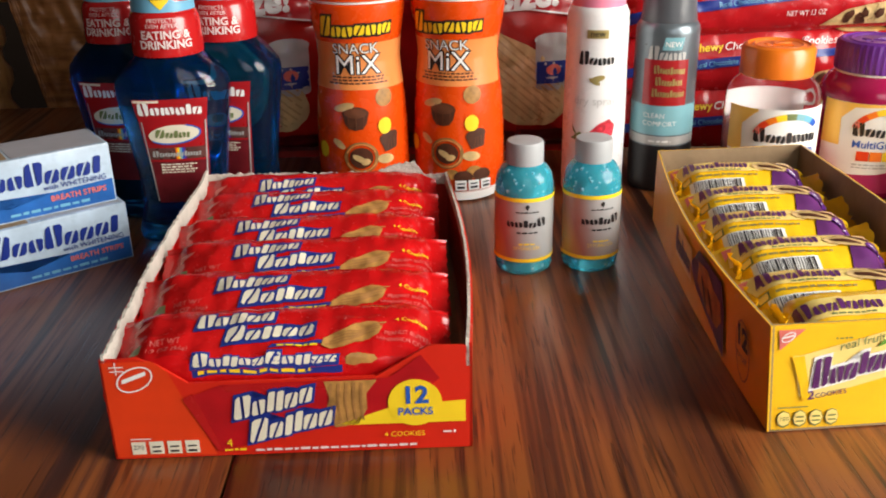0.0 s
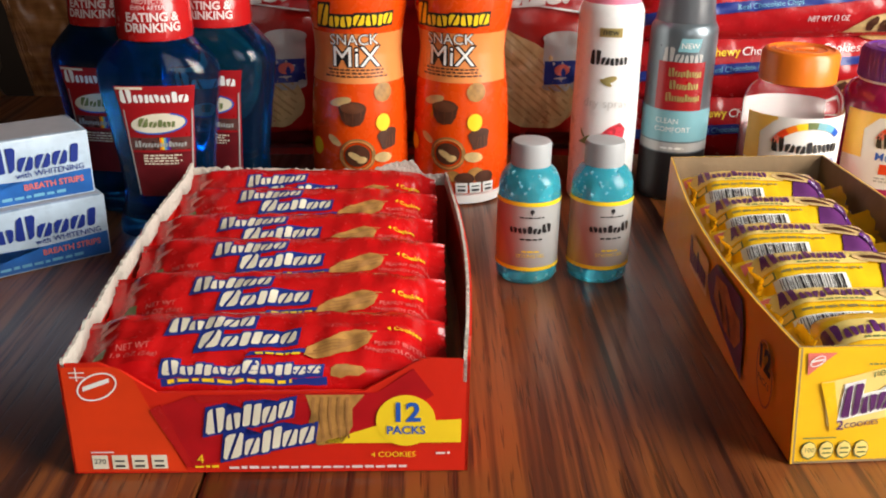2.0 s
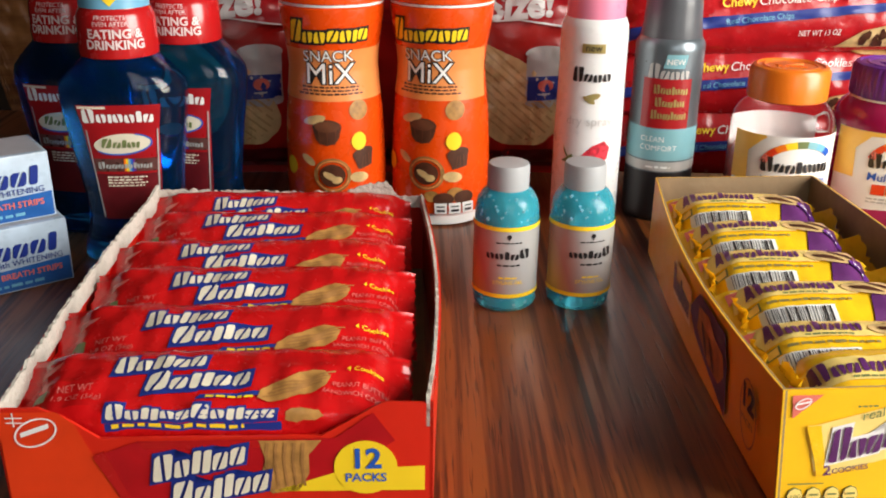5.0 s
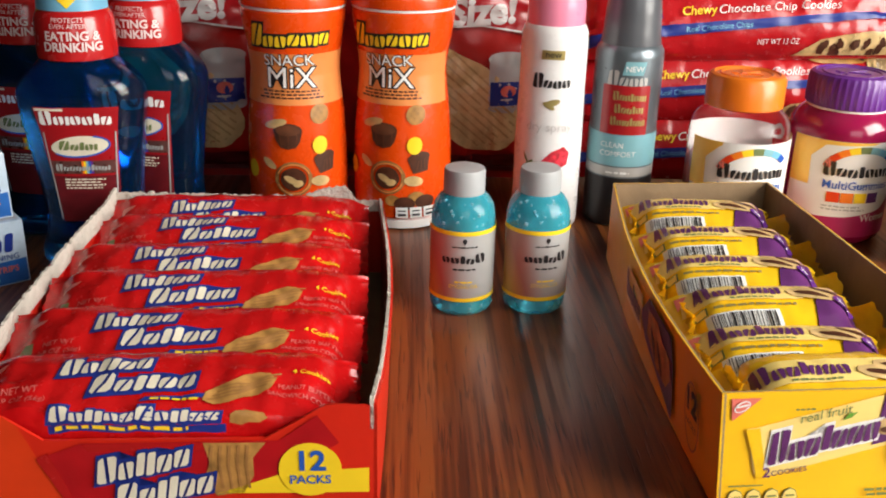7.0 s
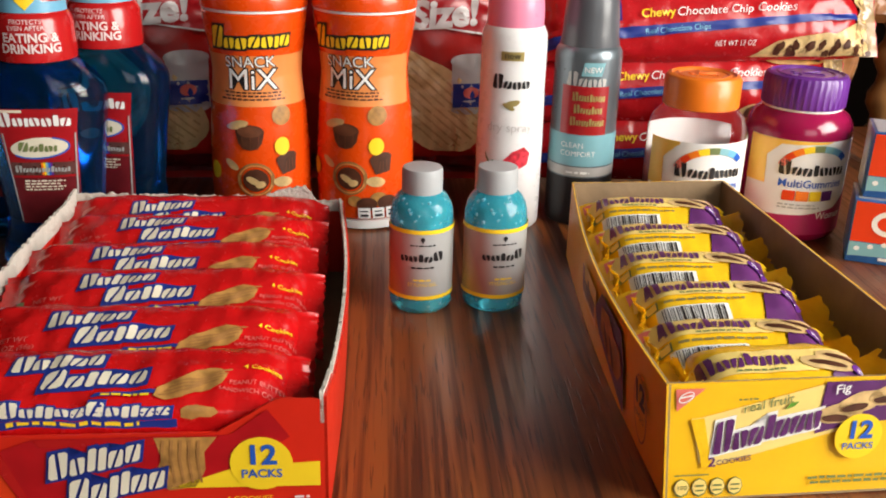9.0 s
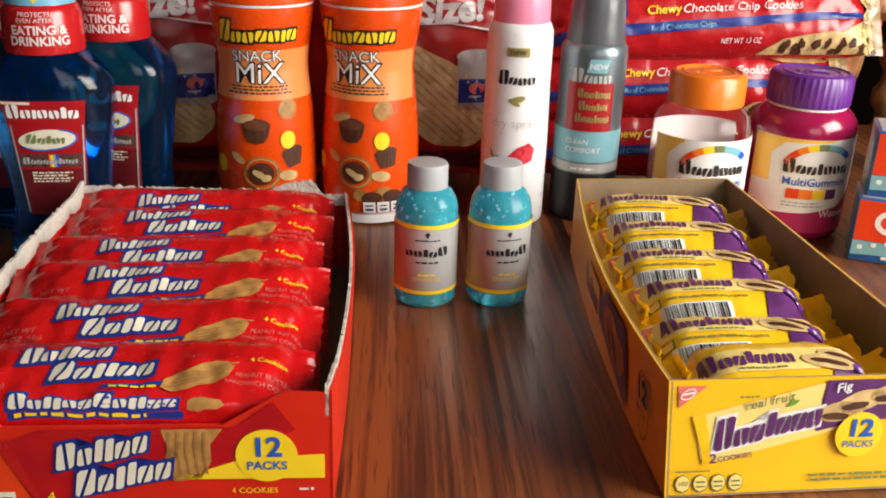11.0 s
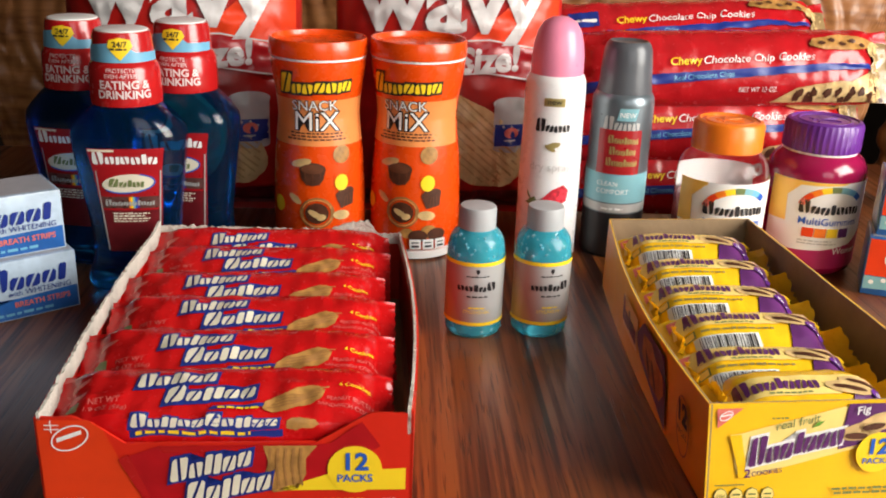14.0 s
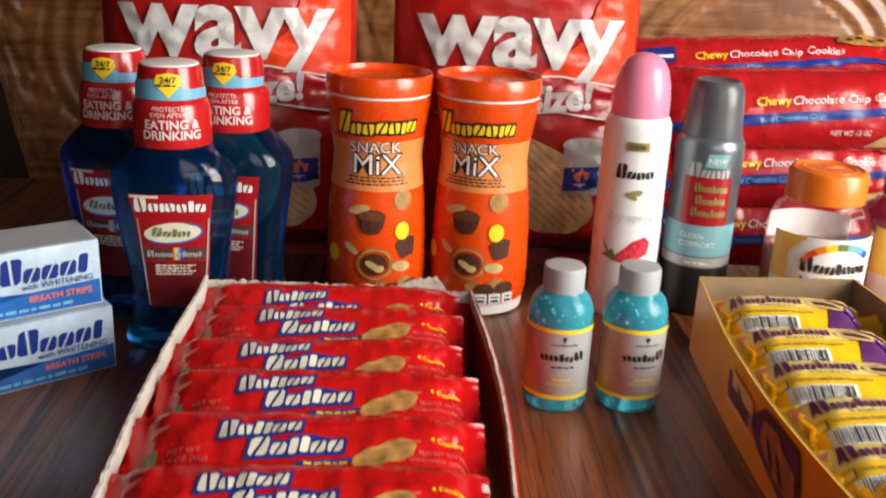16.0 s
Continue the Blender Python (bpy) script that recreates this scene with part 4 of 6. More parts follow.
def fruit_pack(m, seed=0.0, first=False):
    p = thing("cookie_pack", "shiny yellow and purple fruit cookie pack in the box", "cookie pack", m, "packs in the yellow box")
    L, W, H = 0.0925, 0.038 if first else 0.047, 0.026
    bm, fn0 = pillow(L, W, H, 0.010, 0.0013, seed, 56, 18, 0.007)
    dv = -0.0165 if first else 0.0

    def fn(u, v, o):
        return fn0(u, max(v + dv, -W / 2 + 0.0015), o)
    part("wrapper", bm, YELLOWFILM, p)
    for side in (-1, 1):
        bm = bmesh.new()
        rows = []
        for i in range(7):
            a, row = i / 6, []
            for j in range(15):
                c = -1 + j / 7
                fold = 0.0015 * noise.noise((i * 0.5, j * 0.9, seed + 5 * side)) * (0.4 + a) + 0.0018 * noise.noise((i * 0.6, j * 0.35, seed + 3 * side))
                reach, up = (0.0125, 0.010) if side > 0 else (0.0030, 0.0115)
                row.append(bm.verts.new((side * (L / 2 - 0.0085 + reach * a) + 1.4 * fold, c * (0.0165 - 0.003 * math.sin(a * 2)) - 0.002 * a, -0.003 + up * a ** 1.2 + fold)))
            rows.append(row)
        for a, b in zip(rows, rows[1:]):
            for j in range(14):
                bm.faces.new((a[j], a[j + 1], b[j + 1], b[j]))
        bmesh.ops.solidify(bm, geom=bm.faces[:], thickness=0.0003)
        part("end_seal", bm, YELLOWFILM, p, "crumpled crimped film end")
    bm = bmesh.new(); poly(bm, [(0.013, -0.019), (0.041, -0.019), (0.042, 0.004), (0.041, 0.0205), (0.030, 0.0205), (0.018, 0.006)])
    lay("purple_print", bm, fn, PURPLE, p, 0.0004, 0.004)
    bm = bmesh.new(); poly(bm, [(-0.041, 0.0072), (0.012, 0.0072), (0.028, 0.0205), (-0.040, 0.0205)])
    lay("pale_band", bm, fn, PALEY, p, 0.0006, 0.004)
    bm = bmesh.new(); wordmark(bm, -0.036, 0.0098, 0.040, 0.0078, "Txxtxxx", 0.1, 0.02, 0, 1.3, 8)
    lay("logo_shape", bm, fn, PURPLE, p, 0.0010, 0.004)
    bm = bmesh.new(); bars(bm, -0.022, 0.0078, 0.026, 0.0010, 1, 3)
    lay("small_print", bm, fn, GREEN, p, 0.0010, 0.004)
    for cu, cv in ((0.0260, 0.0150), (0.0175, 0.0110)):
        bm = bmesh.new(); disc(bm, cu, cv, 0.0120, 0.0042, -0.12, wob=0.1)
        lay("cookie_picture", bm, fn, PALECOOKIE, p, 0.0009 + 0.0002 * (cu < 0.02), 0.004)
        bm = bmesh.new(); disc(bm, cu, cv - 0.0006, 0.0085, 0.0015, -0.18, wob=0.15)
        lay("filling_picture", bm, fn, BROWN, p, 0.0014, 0.004)
    bm = bmesh.new(); disc(bm, 0.0345, 0.0080, 0.0068, 0.0036, -0.15)
    lay("violet_tag", bm, fn, CAPPURPLE, p, 0.0016, 0.004)
    bm = bmesh.new(); bars(bm, 0.0300, 0.0085, 0.009, 0.0008, 2, 6)
    lay("small_print", bm, fn, WHITE, p, 0.0019, 0.004)
    if not first:
        bm = bmesh.new(); rect(bm, -0.034, -0.0100, -0.001, 0.0005)
        lay("barcode_field", bm, fn, WHITE, p, 0.0005, 0.004)
        bm = bmesh.new()
        rnd = random.Random(4)
        u = -0.0320
        while u < -0.0035:
            w = rnd.choice((0.0003, 0.0005, 0.0009))
            rect(bm, u, -0.0090, u + w, -0.0005)
            u += w + rnd.choice((0.0004, 0.0006, 0.001))
        lay("barcode", bm, fn, BLACK, p, 0.0009, 0.004)
        bm = bmesh.new(); bars(bm, -0.030, 0.0034, 0.042, 0.0015, 1, 5)
        lay("small_print", bm, fn, GOLD, p, 0.0005, 0.004)
    bm = bmesh.new(); rect(bm, -0.0385, 0.0012, -0.0325, 0.0062)
    lay("calorie_panel", bm, fn, GREEN, p, 0.0005, 0.004)
    bm = bmesh.new(); rect(bm, -0.0378, 0.0018, -0.0332, 0.0056)
    lay("calorie_field", bm, fn, PALEY, p, 0.0008, 0.004)
    bm = bmesh.new(); poly(bm, [(-0.0425, 0.0195), (-0.0370, 0.0195), (-0.0420, 0.0120)])
    lay("corner_mark", bm, fn, SALMON, p, 0.0009, 0.004)
    return p


fruit_pack(pose(0.1915, 0.3885, 0.0400, 8, 0, 5.0), 3.0, True)
fp = fruit_pack(pose(0.1850, 0.4075, 0.0375, 22, 0, 2.0), 5.0)
for x, y, z, rx, rz in ((0.1880, 0.4465, 0.0385, 23, 3.0), (0.1845, 0.4860, 0.0375, 24, 0.0), (0.1875, 0.5285, 0.0370, 25, 1.5), (0.1880, 0.5740, 0.0365, 27, -1.5)):
    copy_thing(fp, pose(x, y, z, rx, 0, rz))


# ---- gel bottles ----
def gel_bottle(m):
    b = thing("gel_bottle", "small clear bottle of blue styling gel with silver label", "bottle", m, "gel bottles")
    prof = [(0.0155, 0.0), (0.0172, 0.0015), (0.0178, 0.004), (0.0178, 0.0525), (0.0175, 0.0575), (0.0164, 0.0622), (0.0140, 0.0662), (0.0112, 0.0686), (0.0100, 0.071)]
    part("bottle_body", lathe(prof, 56), GEL, b, "transparent bottle full of blue gel")
    bm = bmesh.new()
    rnd = random.Random(8)
    radius = profile_radius(prof)
    for k in range(40):
        z = rnd.uniform(0.053, 0.066) if k < 32 else rnd.uniform(0.003, 0.008)
        a, r = rnd.uniform(-1.5, 1.5), rnd.uniform(0.0004, 0.0017)
        q = radius(z) - r * 0.55
        bmesh.ops.create_icosphere(bm, subdivisions=1, radius=r, matrix=pose(q * math.sin(a), -q * math.cos(a), z))
    tagged(part("air_bubbles", bm, BUBBLE, b, "pale air bubbles in the gel"), kind="stuff")
    cap = [(0.0112, 0.0684), (0.0114, 0.0691), (0.0114, 0.0808), (0.0107, 0.0822), (0.0098, 0.0824)]
    bm = lathe(cap, 72)
    for q in bm.verts:
        if 0.069 < q.co.z < 0.081 and round(math.atan2(q.co.x, -q.co.y) / (2 * math.pi) * 72) % 2:
            q.co.xy *= 0.965
    part("cap", bm, CAPSILVER, b, "ribbed silver-grey screw cap")
    fn = on_turned(lambda z: 0.0179)
    bm = bmesh.new(); rect(bm, -0.030, 0.011, 0.030, 0.0500)
    lay("label", bm, fn, LABELFADE, b, 0.0003, 0.003, "silver label fading to rose and gold")
    for z0, z1 in ((0.0488, 0.0512), (0.0095, 0.0118)):
        bm = bmesh.new(); rect(bm, -0.031, z0, 0.031, z1)
        lay("label_band", bm, fn, LEMON, b, 0.0006, 0.003, "yellow label edge")
    bm = bmesh.new(); wordmark(bm, -0.0125, 0.0325, 0.0250, 0.0046, "xxtxT", 0, 0, 0, 1.2, 5)
    disc(bm, 0.0, 0.0458, 0.0012, 0.0013); rect(bm, -0.0004, 0.0437, 0.0004, 0.0450)
    bars(bm, -0.007, 0.0418, 0.014, 0.0008, 1, 2, "c"); bars(bm, -0.0075, 0.0285, 0.015, 0.0010, 1, 3, "c")
    lay("logo_shape", bm, fn, BLACK, b, 0.0006, 0.003)
    bm = bmesh.new(); bars(bm, -0.006, 0.0210, 0.012, 0.0010, 1, 3, "c"); letters(bm, "STYLING GEL", 0, 0.0178, 0.0028)
    lay("writing", bm, fn, LEMON, b, 0.0006, 0.003)
    return b


ga = gel_bottle(pose(0.0465, 0.549, 0.0003, 0, 0, 2))
copy_thing(ga, pose(0.0885, 0.552, 0.0003, 0, 0, 14))


# ---- snack mix canisters ----
def canister(m):
    c = thing("snack_canister", "orange hourglass plastic canister of chocolate snack mix", "canister", m, "snack canisters")
    prof = [(0.0300, 0.0075), (0.0328, 0.009), (0.0340, 0.016), (0.0342, 0.03), (0.0336, 0.055), (0.0322, 0.078), (0.0302, 0.095), (0.0293, 0.106), (0.0300, 0.116), (0.0325, 0.130), (0.0342, 0.141), (0.0344, 0.1455), (0.0330, 0.147)]
    part("body", lathe(prof, 64), ORANGE, c)
    part("base_rim", lathe([(0.0295, 0.0), (0.0315, 0.001), (0.0320, 0.0068), (0.0300, 0.0076)], 64), WHITE, c, "white bottom rim")
    part("seal_ring", lathe([(0.0335, 0.1465), (0.0342, 0.1468), (0.0342, 0.1482), (0.0335, 0.1485)], 64), WHITE, c, "thin white seal line")
    lid = [(0.0340, 0.1482), (0.0352, 0.1488), (0.0354, 0.1500), (0.0352, 0.1590), (0.0345, 0.1605), (0.0332, 0.1603), (0.0326, 0.1580), (0.0318, 0.1565), (0.004, 0.1560)]
    part("lid", lathe(lid, 64), ORANGE, c, "orange snap lid with raised edge")
    fn = on_turned(profile_radius(prof))
    bm = bmesh.new(); rect(bm, -0.045, 0.087, 0.045, 0.120)
    lay("peach_band", bm, fn, PEACH, c, 0.0003, 0.004)
    bm = bmesh.new(); wordmark(bm, -0.0275, 0.1245, 0.054, 0.0095, "Txxxxix", 0.15, 0.03, 0.0014, 1.5, 9)
    lay("logo_backing", bm, fn, BLACK, c, 0.0006, 0.004)
    bm = bmesh.new(); wordmark(bm, -0.0275, 0.1245, 0.054, 0.0095, "Txxxxix", 0.15, 0.03, -0.0002, 1.5, 9)
    lay("logo_shape", bm, fn, LEMON, c, 0.0011, 0.004)
    for mm, bold, o in ((BLACK, 0.045, 0.0006), (WHITE, 0.0, 0.0011)):
        bm = bmesh.new(); letters(bm, "SNACK", -0.001, 0.1128, 0.0100, bold=bold, rise=1); letters(bm, "MiX", 0, 0.0985, 0.0190, bold=bold)
        lay("writing", bm, fn, mm, c, o, 0.004)
    bm = bmesh.new(); bars(bm, -0.0230, 0.0955, 0.046, 0.0012, 3, 3, "c")
    lay("small_print", bm, fn, BROWN, c, 0.0006, 0.004)
    bm = bmesh.new(); disc(bm, -0.003, 0.0705, 0.0095, 0.0048); poly(bm, [(-0.0125, 0.0705), (-0.0108, 0.0630), (-0.0080, 0.0595), (-0.0030, 0.0582), (0.0022, 0.0595), (0.0048, 0.0630), (0.0065, 0.0705)])
    poly(bm, [(0.014, 0.050), (0.018, 0.041), (0.028, 0.043), (0.029, 0.054)]); disc(bm, 0.0215, 0.052, 0.0078, 0.004, 0.2)
    lay("chocolate_picture", bm, fn, BROWN, c, 0.0006, 0.004)
    for cu, cv, ru, rv, t in ((-0.011, 0.075, 0.0078, 0.0028, 0.25), (0.018, 0.036, 0.0065, 0.0036, -0.1), (-0.016, 0.048, 0.0055, 0.0026, -0.6)):
        bm = bmesh.new(); disc(bm, cu, cv, ru, rv, t)
        lay("peanut_picture", bm, fn, PALECOOKIE, c, 0.0009, 0.004)
    for cu, cv, w, h, t in ((-0.0075, 0.0590, 0.0007, 0.0090, 0.0012), (-0.0030, 0.0586, 0.0007, 0.0085, 0.0), (0.0015, 0.0590, 0.0007, 0.0090, -0.0012), (0.0195, 0.0425, 0.0007, 0.0075, -0.0015), (0.0225, 0.0430, 0.0007, 0.0075, 0.0), (0.0255, 0.0438, 0.0007, 0.0075, 0.0008)):
        bm = bmesh.new(); rect(bm, cu, cv, cu + w, cv + h, -t)
        lay("cup_ridge", bm, fn, MILKCHOC, c, 0.0009, 0.004)
    bm = bmesh.new(); disc(bm, -0.003, 0.0708, 0.0082, 0.0037)
    lay("cup_top", bm, fn, MILKCHOC, c, 0.0011, 0.004)
    bm = bmesh.new(); disc(bm, 0.0185, 0.081, 0.0066, 0.0066)
    lay("pretzel_picture", bm, fn, COOKIE, c, 0.0006, 0.004)
    for cu, cv in ((0.0182, 0.0605), (-0.031, 0.042)):
        bm = bmesh.new(); disc(bm, cu, cv, 0.0052, 0.0060)
        lay("candy_picture", bm, fn, LEMON, c, 0.0009, 0.004)
    bm = bmesh.new(); ring(bm, 0.0, 0.038, 0.0125, 0.0118, 0.0026)
    lay("badge_ring", bm, fn, COOKIEDARK, c, 0.0006, 0.004)
    bm = bmesh.new(); disc(bm, 0.0, 0.038, 0.0085, 0.0078)
    lay("badge", bm, fn, BROWN, c, 0.0008, 0.004)
    bm = bmesh.new(); disc(bm, -0.0015, 0.0375, 0.0052, 0.0022, -0.5); disc(bm, 0.0030, 0.0350, 0.0034, 0.0024, 0.2)
    lay("peanut_picture", bm, fn, PALECOOKIE, c, 0.0012, 0.004)
    bm = bmesh.new(); ring(bm, 0.0, 0.038, 0.0112, 0.0105, 0.0008, 0, 20, 160); ring(bm, 0.0, 0.038, 0.0112, 0.0105, 0.0008, 0, 200, 340)
    lay("badge_writing", bm, fn, PEACH, c, 0.0010, 0.004)
    bm = bmesh.new(); disc(bm, 0.026, 0.021, 0.007, 0.005); disc(bm, 0.012, 0.020, 0.007, 0.005)
    lay("cup_picture", bm, fn, BROWN, c, 0.0010, 0.004)
    bm = bmesh.new(); disc(bm, 0.020, 0.0235, 0.006, 0.005); disc(bm, 0.004, 0.022, 0.005, 0.004)
    lay("nut_picture", bm, fn, COOKIE, c, 0.0008, 0.004)
    for k in range(3):
        bm = bmesh.new(); rect(bm, 0.006 + k * 0.0095, 0.0095, 0.0142 + k * 0.0095, 0.0175)
        lay("nutrition_panel", bm, fn, WHITE, c, 0.0012, 0.004)
        bm = bmesh.new(); rect(bm, 0.0075 + k * 0.0095, 0.0145, 0.0127 + k * 0.0095, 0.0155); rect(bm, 0.0075 + k * 0.0095, 0.0110, 0.0127 + k * 0.0095, 0.0128)
        lay("nutrition_writing", bm, fn, BLACK, c, 0.0015, 0.004)
    return c


ca = canister(pose(-0.0635, 0.690, 0.0003, 0, 0, 1.5))
copy_thing(ca, pose(0.0085, 0.696, 0.0003, 0, 0, -16))


# ---- spray cans ----
def white_can():
    c = thing("spray_can", "white aerosol deodorant can with pink domed cap", "spray can", pose(0.1095, 0.690, 0.0003, 0, 0, -8))
    prof = [(0.0215, 0.0), (0.0228, 0.002), (0.0230, 0.006), (0.0230, 0.06), (0.0222, 0.10), (0.0222, 0.126), (0.0218, 0.134), (0.0200, 0.1385), (0.018, 0.140)]
    part("body", lathe(prof, 56), CANWHITE, c)
    cap = [(0.0188, 0.1385), (0.0191, 0.1395), (0.0190, 0.150), (0.0180, 0.160), (0.0158, 0.169), (0.0120, 0.1755), (0.006, 0.1790), (0.001, 0.1798)]
    part("cap", lathe(cap, 48), PINK, c, "matte pink domed cap")
    fn = on_turned(profile_radius(prof))
    bm = bmesh.new(); rect(bm, -0.0075, 0.1185, 0.0075, 0.1245)
    lay("gold_tag", bm, fn, GOLD, c, 0.0004, 0.004)
    bm = bmesh.new(); letters(bm, "new", 0, 0.1200, 0.0062)
    lay("writing", bm, fn, BLACK, c, 0.0008, 0.004)
    bm = bmesh.new(); wordmark(bm, -0.0130, 0.1000, 0.026, 0.0068, "Txxx", 0.12, 0, 0, 1.45, 21)
    lay("logo_shape", bm, fn, BLACK, c, 0.0004, 0.004)
    bm = bmesh.new(); disc(bm, 0.001, 0.090, 0.0055, 0.0022, 0.3); disc(bm, -0.001, 0.0880, 0.0045, 0.0016, -0.5)
    lay("leaf_mark", bm, fn, GOLD, c, 0.0004, 0.004)
    bm = bmesh.new(); letters(bm, "dry spray", 0, 0.071, 0.0085)
    lay("grey_writing", bm, fn, FAINT, c, 0.0004, 0.004)
    bm = bmesh.new(); poly(bm, [(-0.012, 0.043), (0.000, 0.041), (0.014, 0.048), (0.0155, 0.056), (0.011, 0.0605), (0.003, 0.057), (-0.004, 0.050)])
    lay("fruit_picture", bm, fn, POME, c, 0.0004, 0.004)
    bm = bmesh.new(); poly(bm, [(-0.018, 0.045), (-0.006, 0.043), (-0.010, 0.051)]); poly(bm, [(-0.016, 0.051), (-0.010, 0.044), (-0.017, 0.056)])
    lay("leaf_picture", bm, fn, GREEN, c, 0.0006, 0.004)


white_can()


def grey_can():
    c = thing("spray_can", "dark grey aerosol deodorant can with teal band and red sticker", "spray can", pose(0.1625, 0.700, 0.0003, 0, 0, -12))
    prof = [(0.0215, 0.0), (0.0228, 0.002), (0.0230, 0.006), (0.0230, 0.118), (0.0226, 0.122), (0.0205, 0.1255), (0.018, 0.127)]
    part("body", lathe(prof, 56), CANGREY, c)
    cap = [(0.0200, 0.1235), (0.0202, 0.127), (0.0192, 0.134), (0.0186, 0.146), (0.0176, 0.156), (0.0160, 0.1605), (0.0140, 0.1625), (0.0120, 0.1612), (0.004, 0.1608)]
    part("cap", lathe(cap, 48), CAPGREY, c, "dark grey cap with rounded rim")
    fn = on_turned(profile_radius(prof))
    for z0, z1, mm, nm in ((0.0, 0.036, BLACK, "dark_band"), (0.036, 0.0435, SILVER, "silver_band"), (0.0435, 0.067, TEAL, "teal_band")):
        bm = bmesh.new(); rect(bm, -0.068, z0 + 0.001, 0.068, z1)
        lay(nm, bm, fn, mm, c, 0.0003, 0.004)
    bm = bmesh.new(); rect(bm, -0.016, 0.067, 0.0165, 0.1005)
    lay("sticker", bm, fn, LABELRED, c, 0.0008, 0.004, "glossy red sticker")
    bm = bmesh.new()
    for k, w in enumerate((0.022, 0.019, 0.023)):
        wordmark(bm, -w / 2 + 0.003, 0.0905 - k * 0.0085, w, 0.0052, ("Txxtxxi", "Txxtxi", "Txixtxxi")[k], 0, 0, 0, 1.2, 11 + k)
    lay("sticker_writing", bm, fn, GOLD, c, 0.0012, 0.004)
    bm = bmesh.new(); letters(bm, "CLEAN", -0.0145, 0.0575, 0.0052, "LEFT"); letters(bm, "COMFORT", -0.0145, 0.0515, 0.0052, "LEFT"); bars(bm, -0.009, 0.039, 0.02, 0.0016, 1)
    lay("band_writing", bm, fn, WHITE, c, 0.0006, 0.004)
    bm = bmesh.new(); rect(bm, -0.0035, 0.1075, 0.0105, 0.1165, 0.002)
    lay("new_tag", bm, fn, TEAL, c, 0.0004, 0.004, "pale teal tag")
    bm = bmesh.new(); letters(bm, "NEW", 0.0045, 0.1100, 0.0052, bold=0.01)
    lay("writing", bm, fn, WHITE, c, 0.0007, 0.004)
    bm = bmesh.new(); wordmark(bm, -0.0135, 0.1000, 0.028, 0.0078, "Txxx", 0.12, 0, 0, 1.35, 21)
    lay("logo_shape", bm, fn, SILVER, c, 0.0004, 0.004)


grey_can()


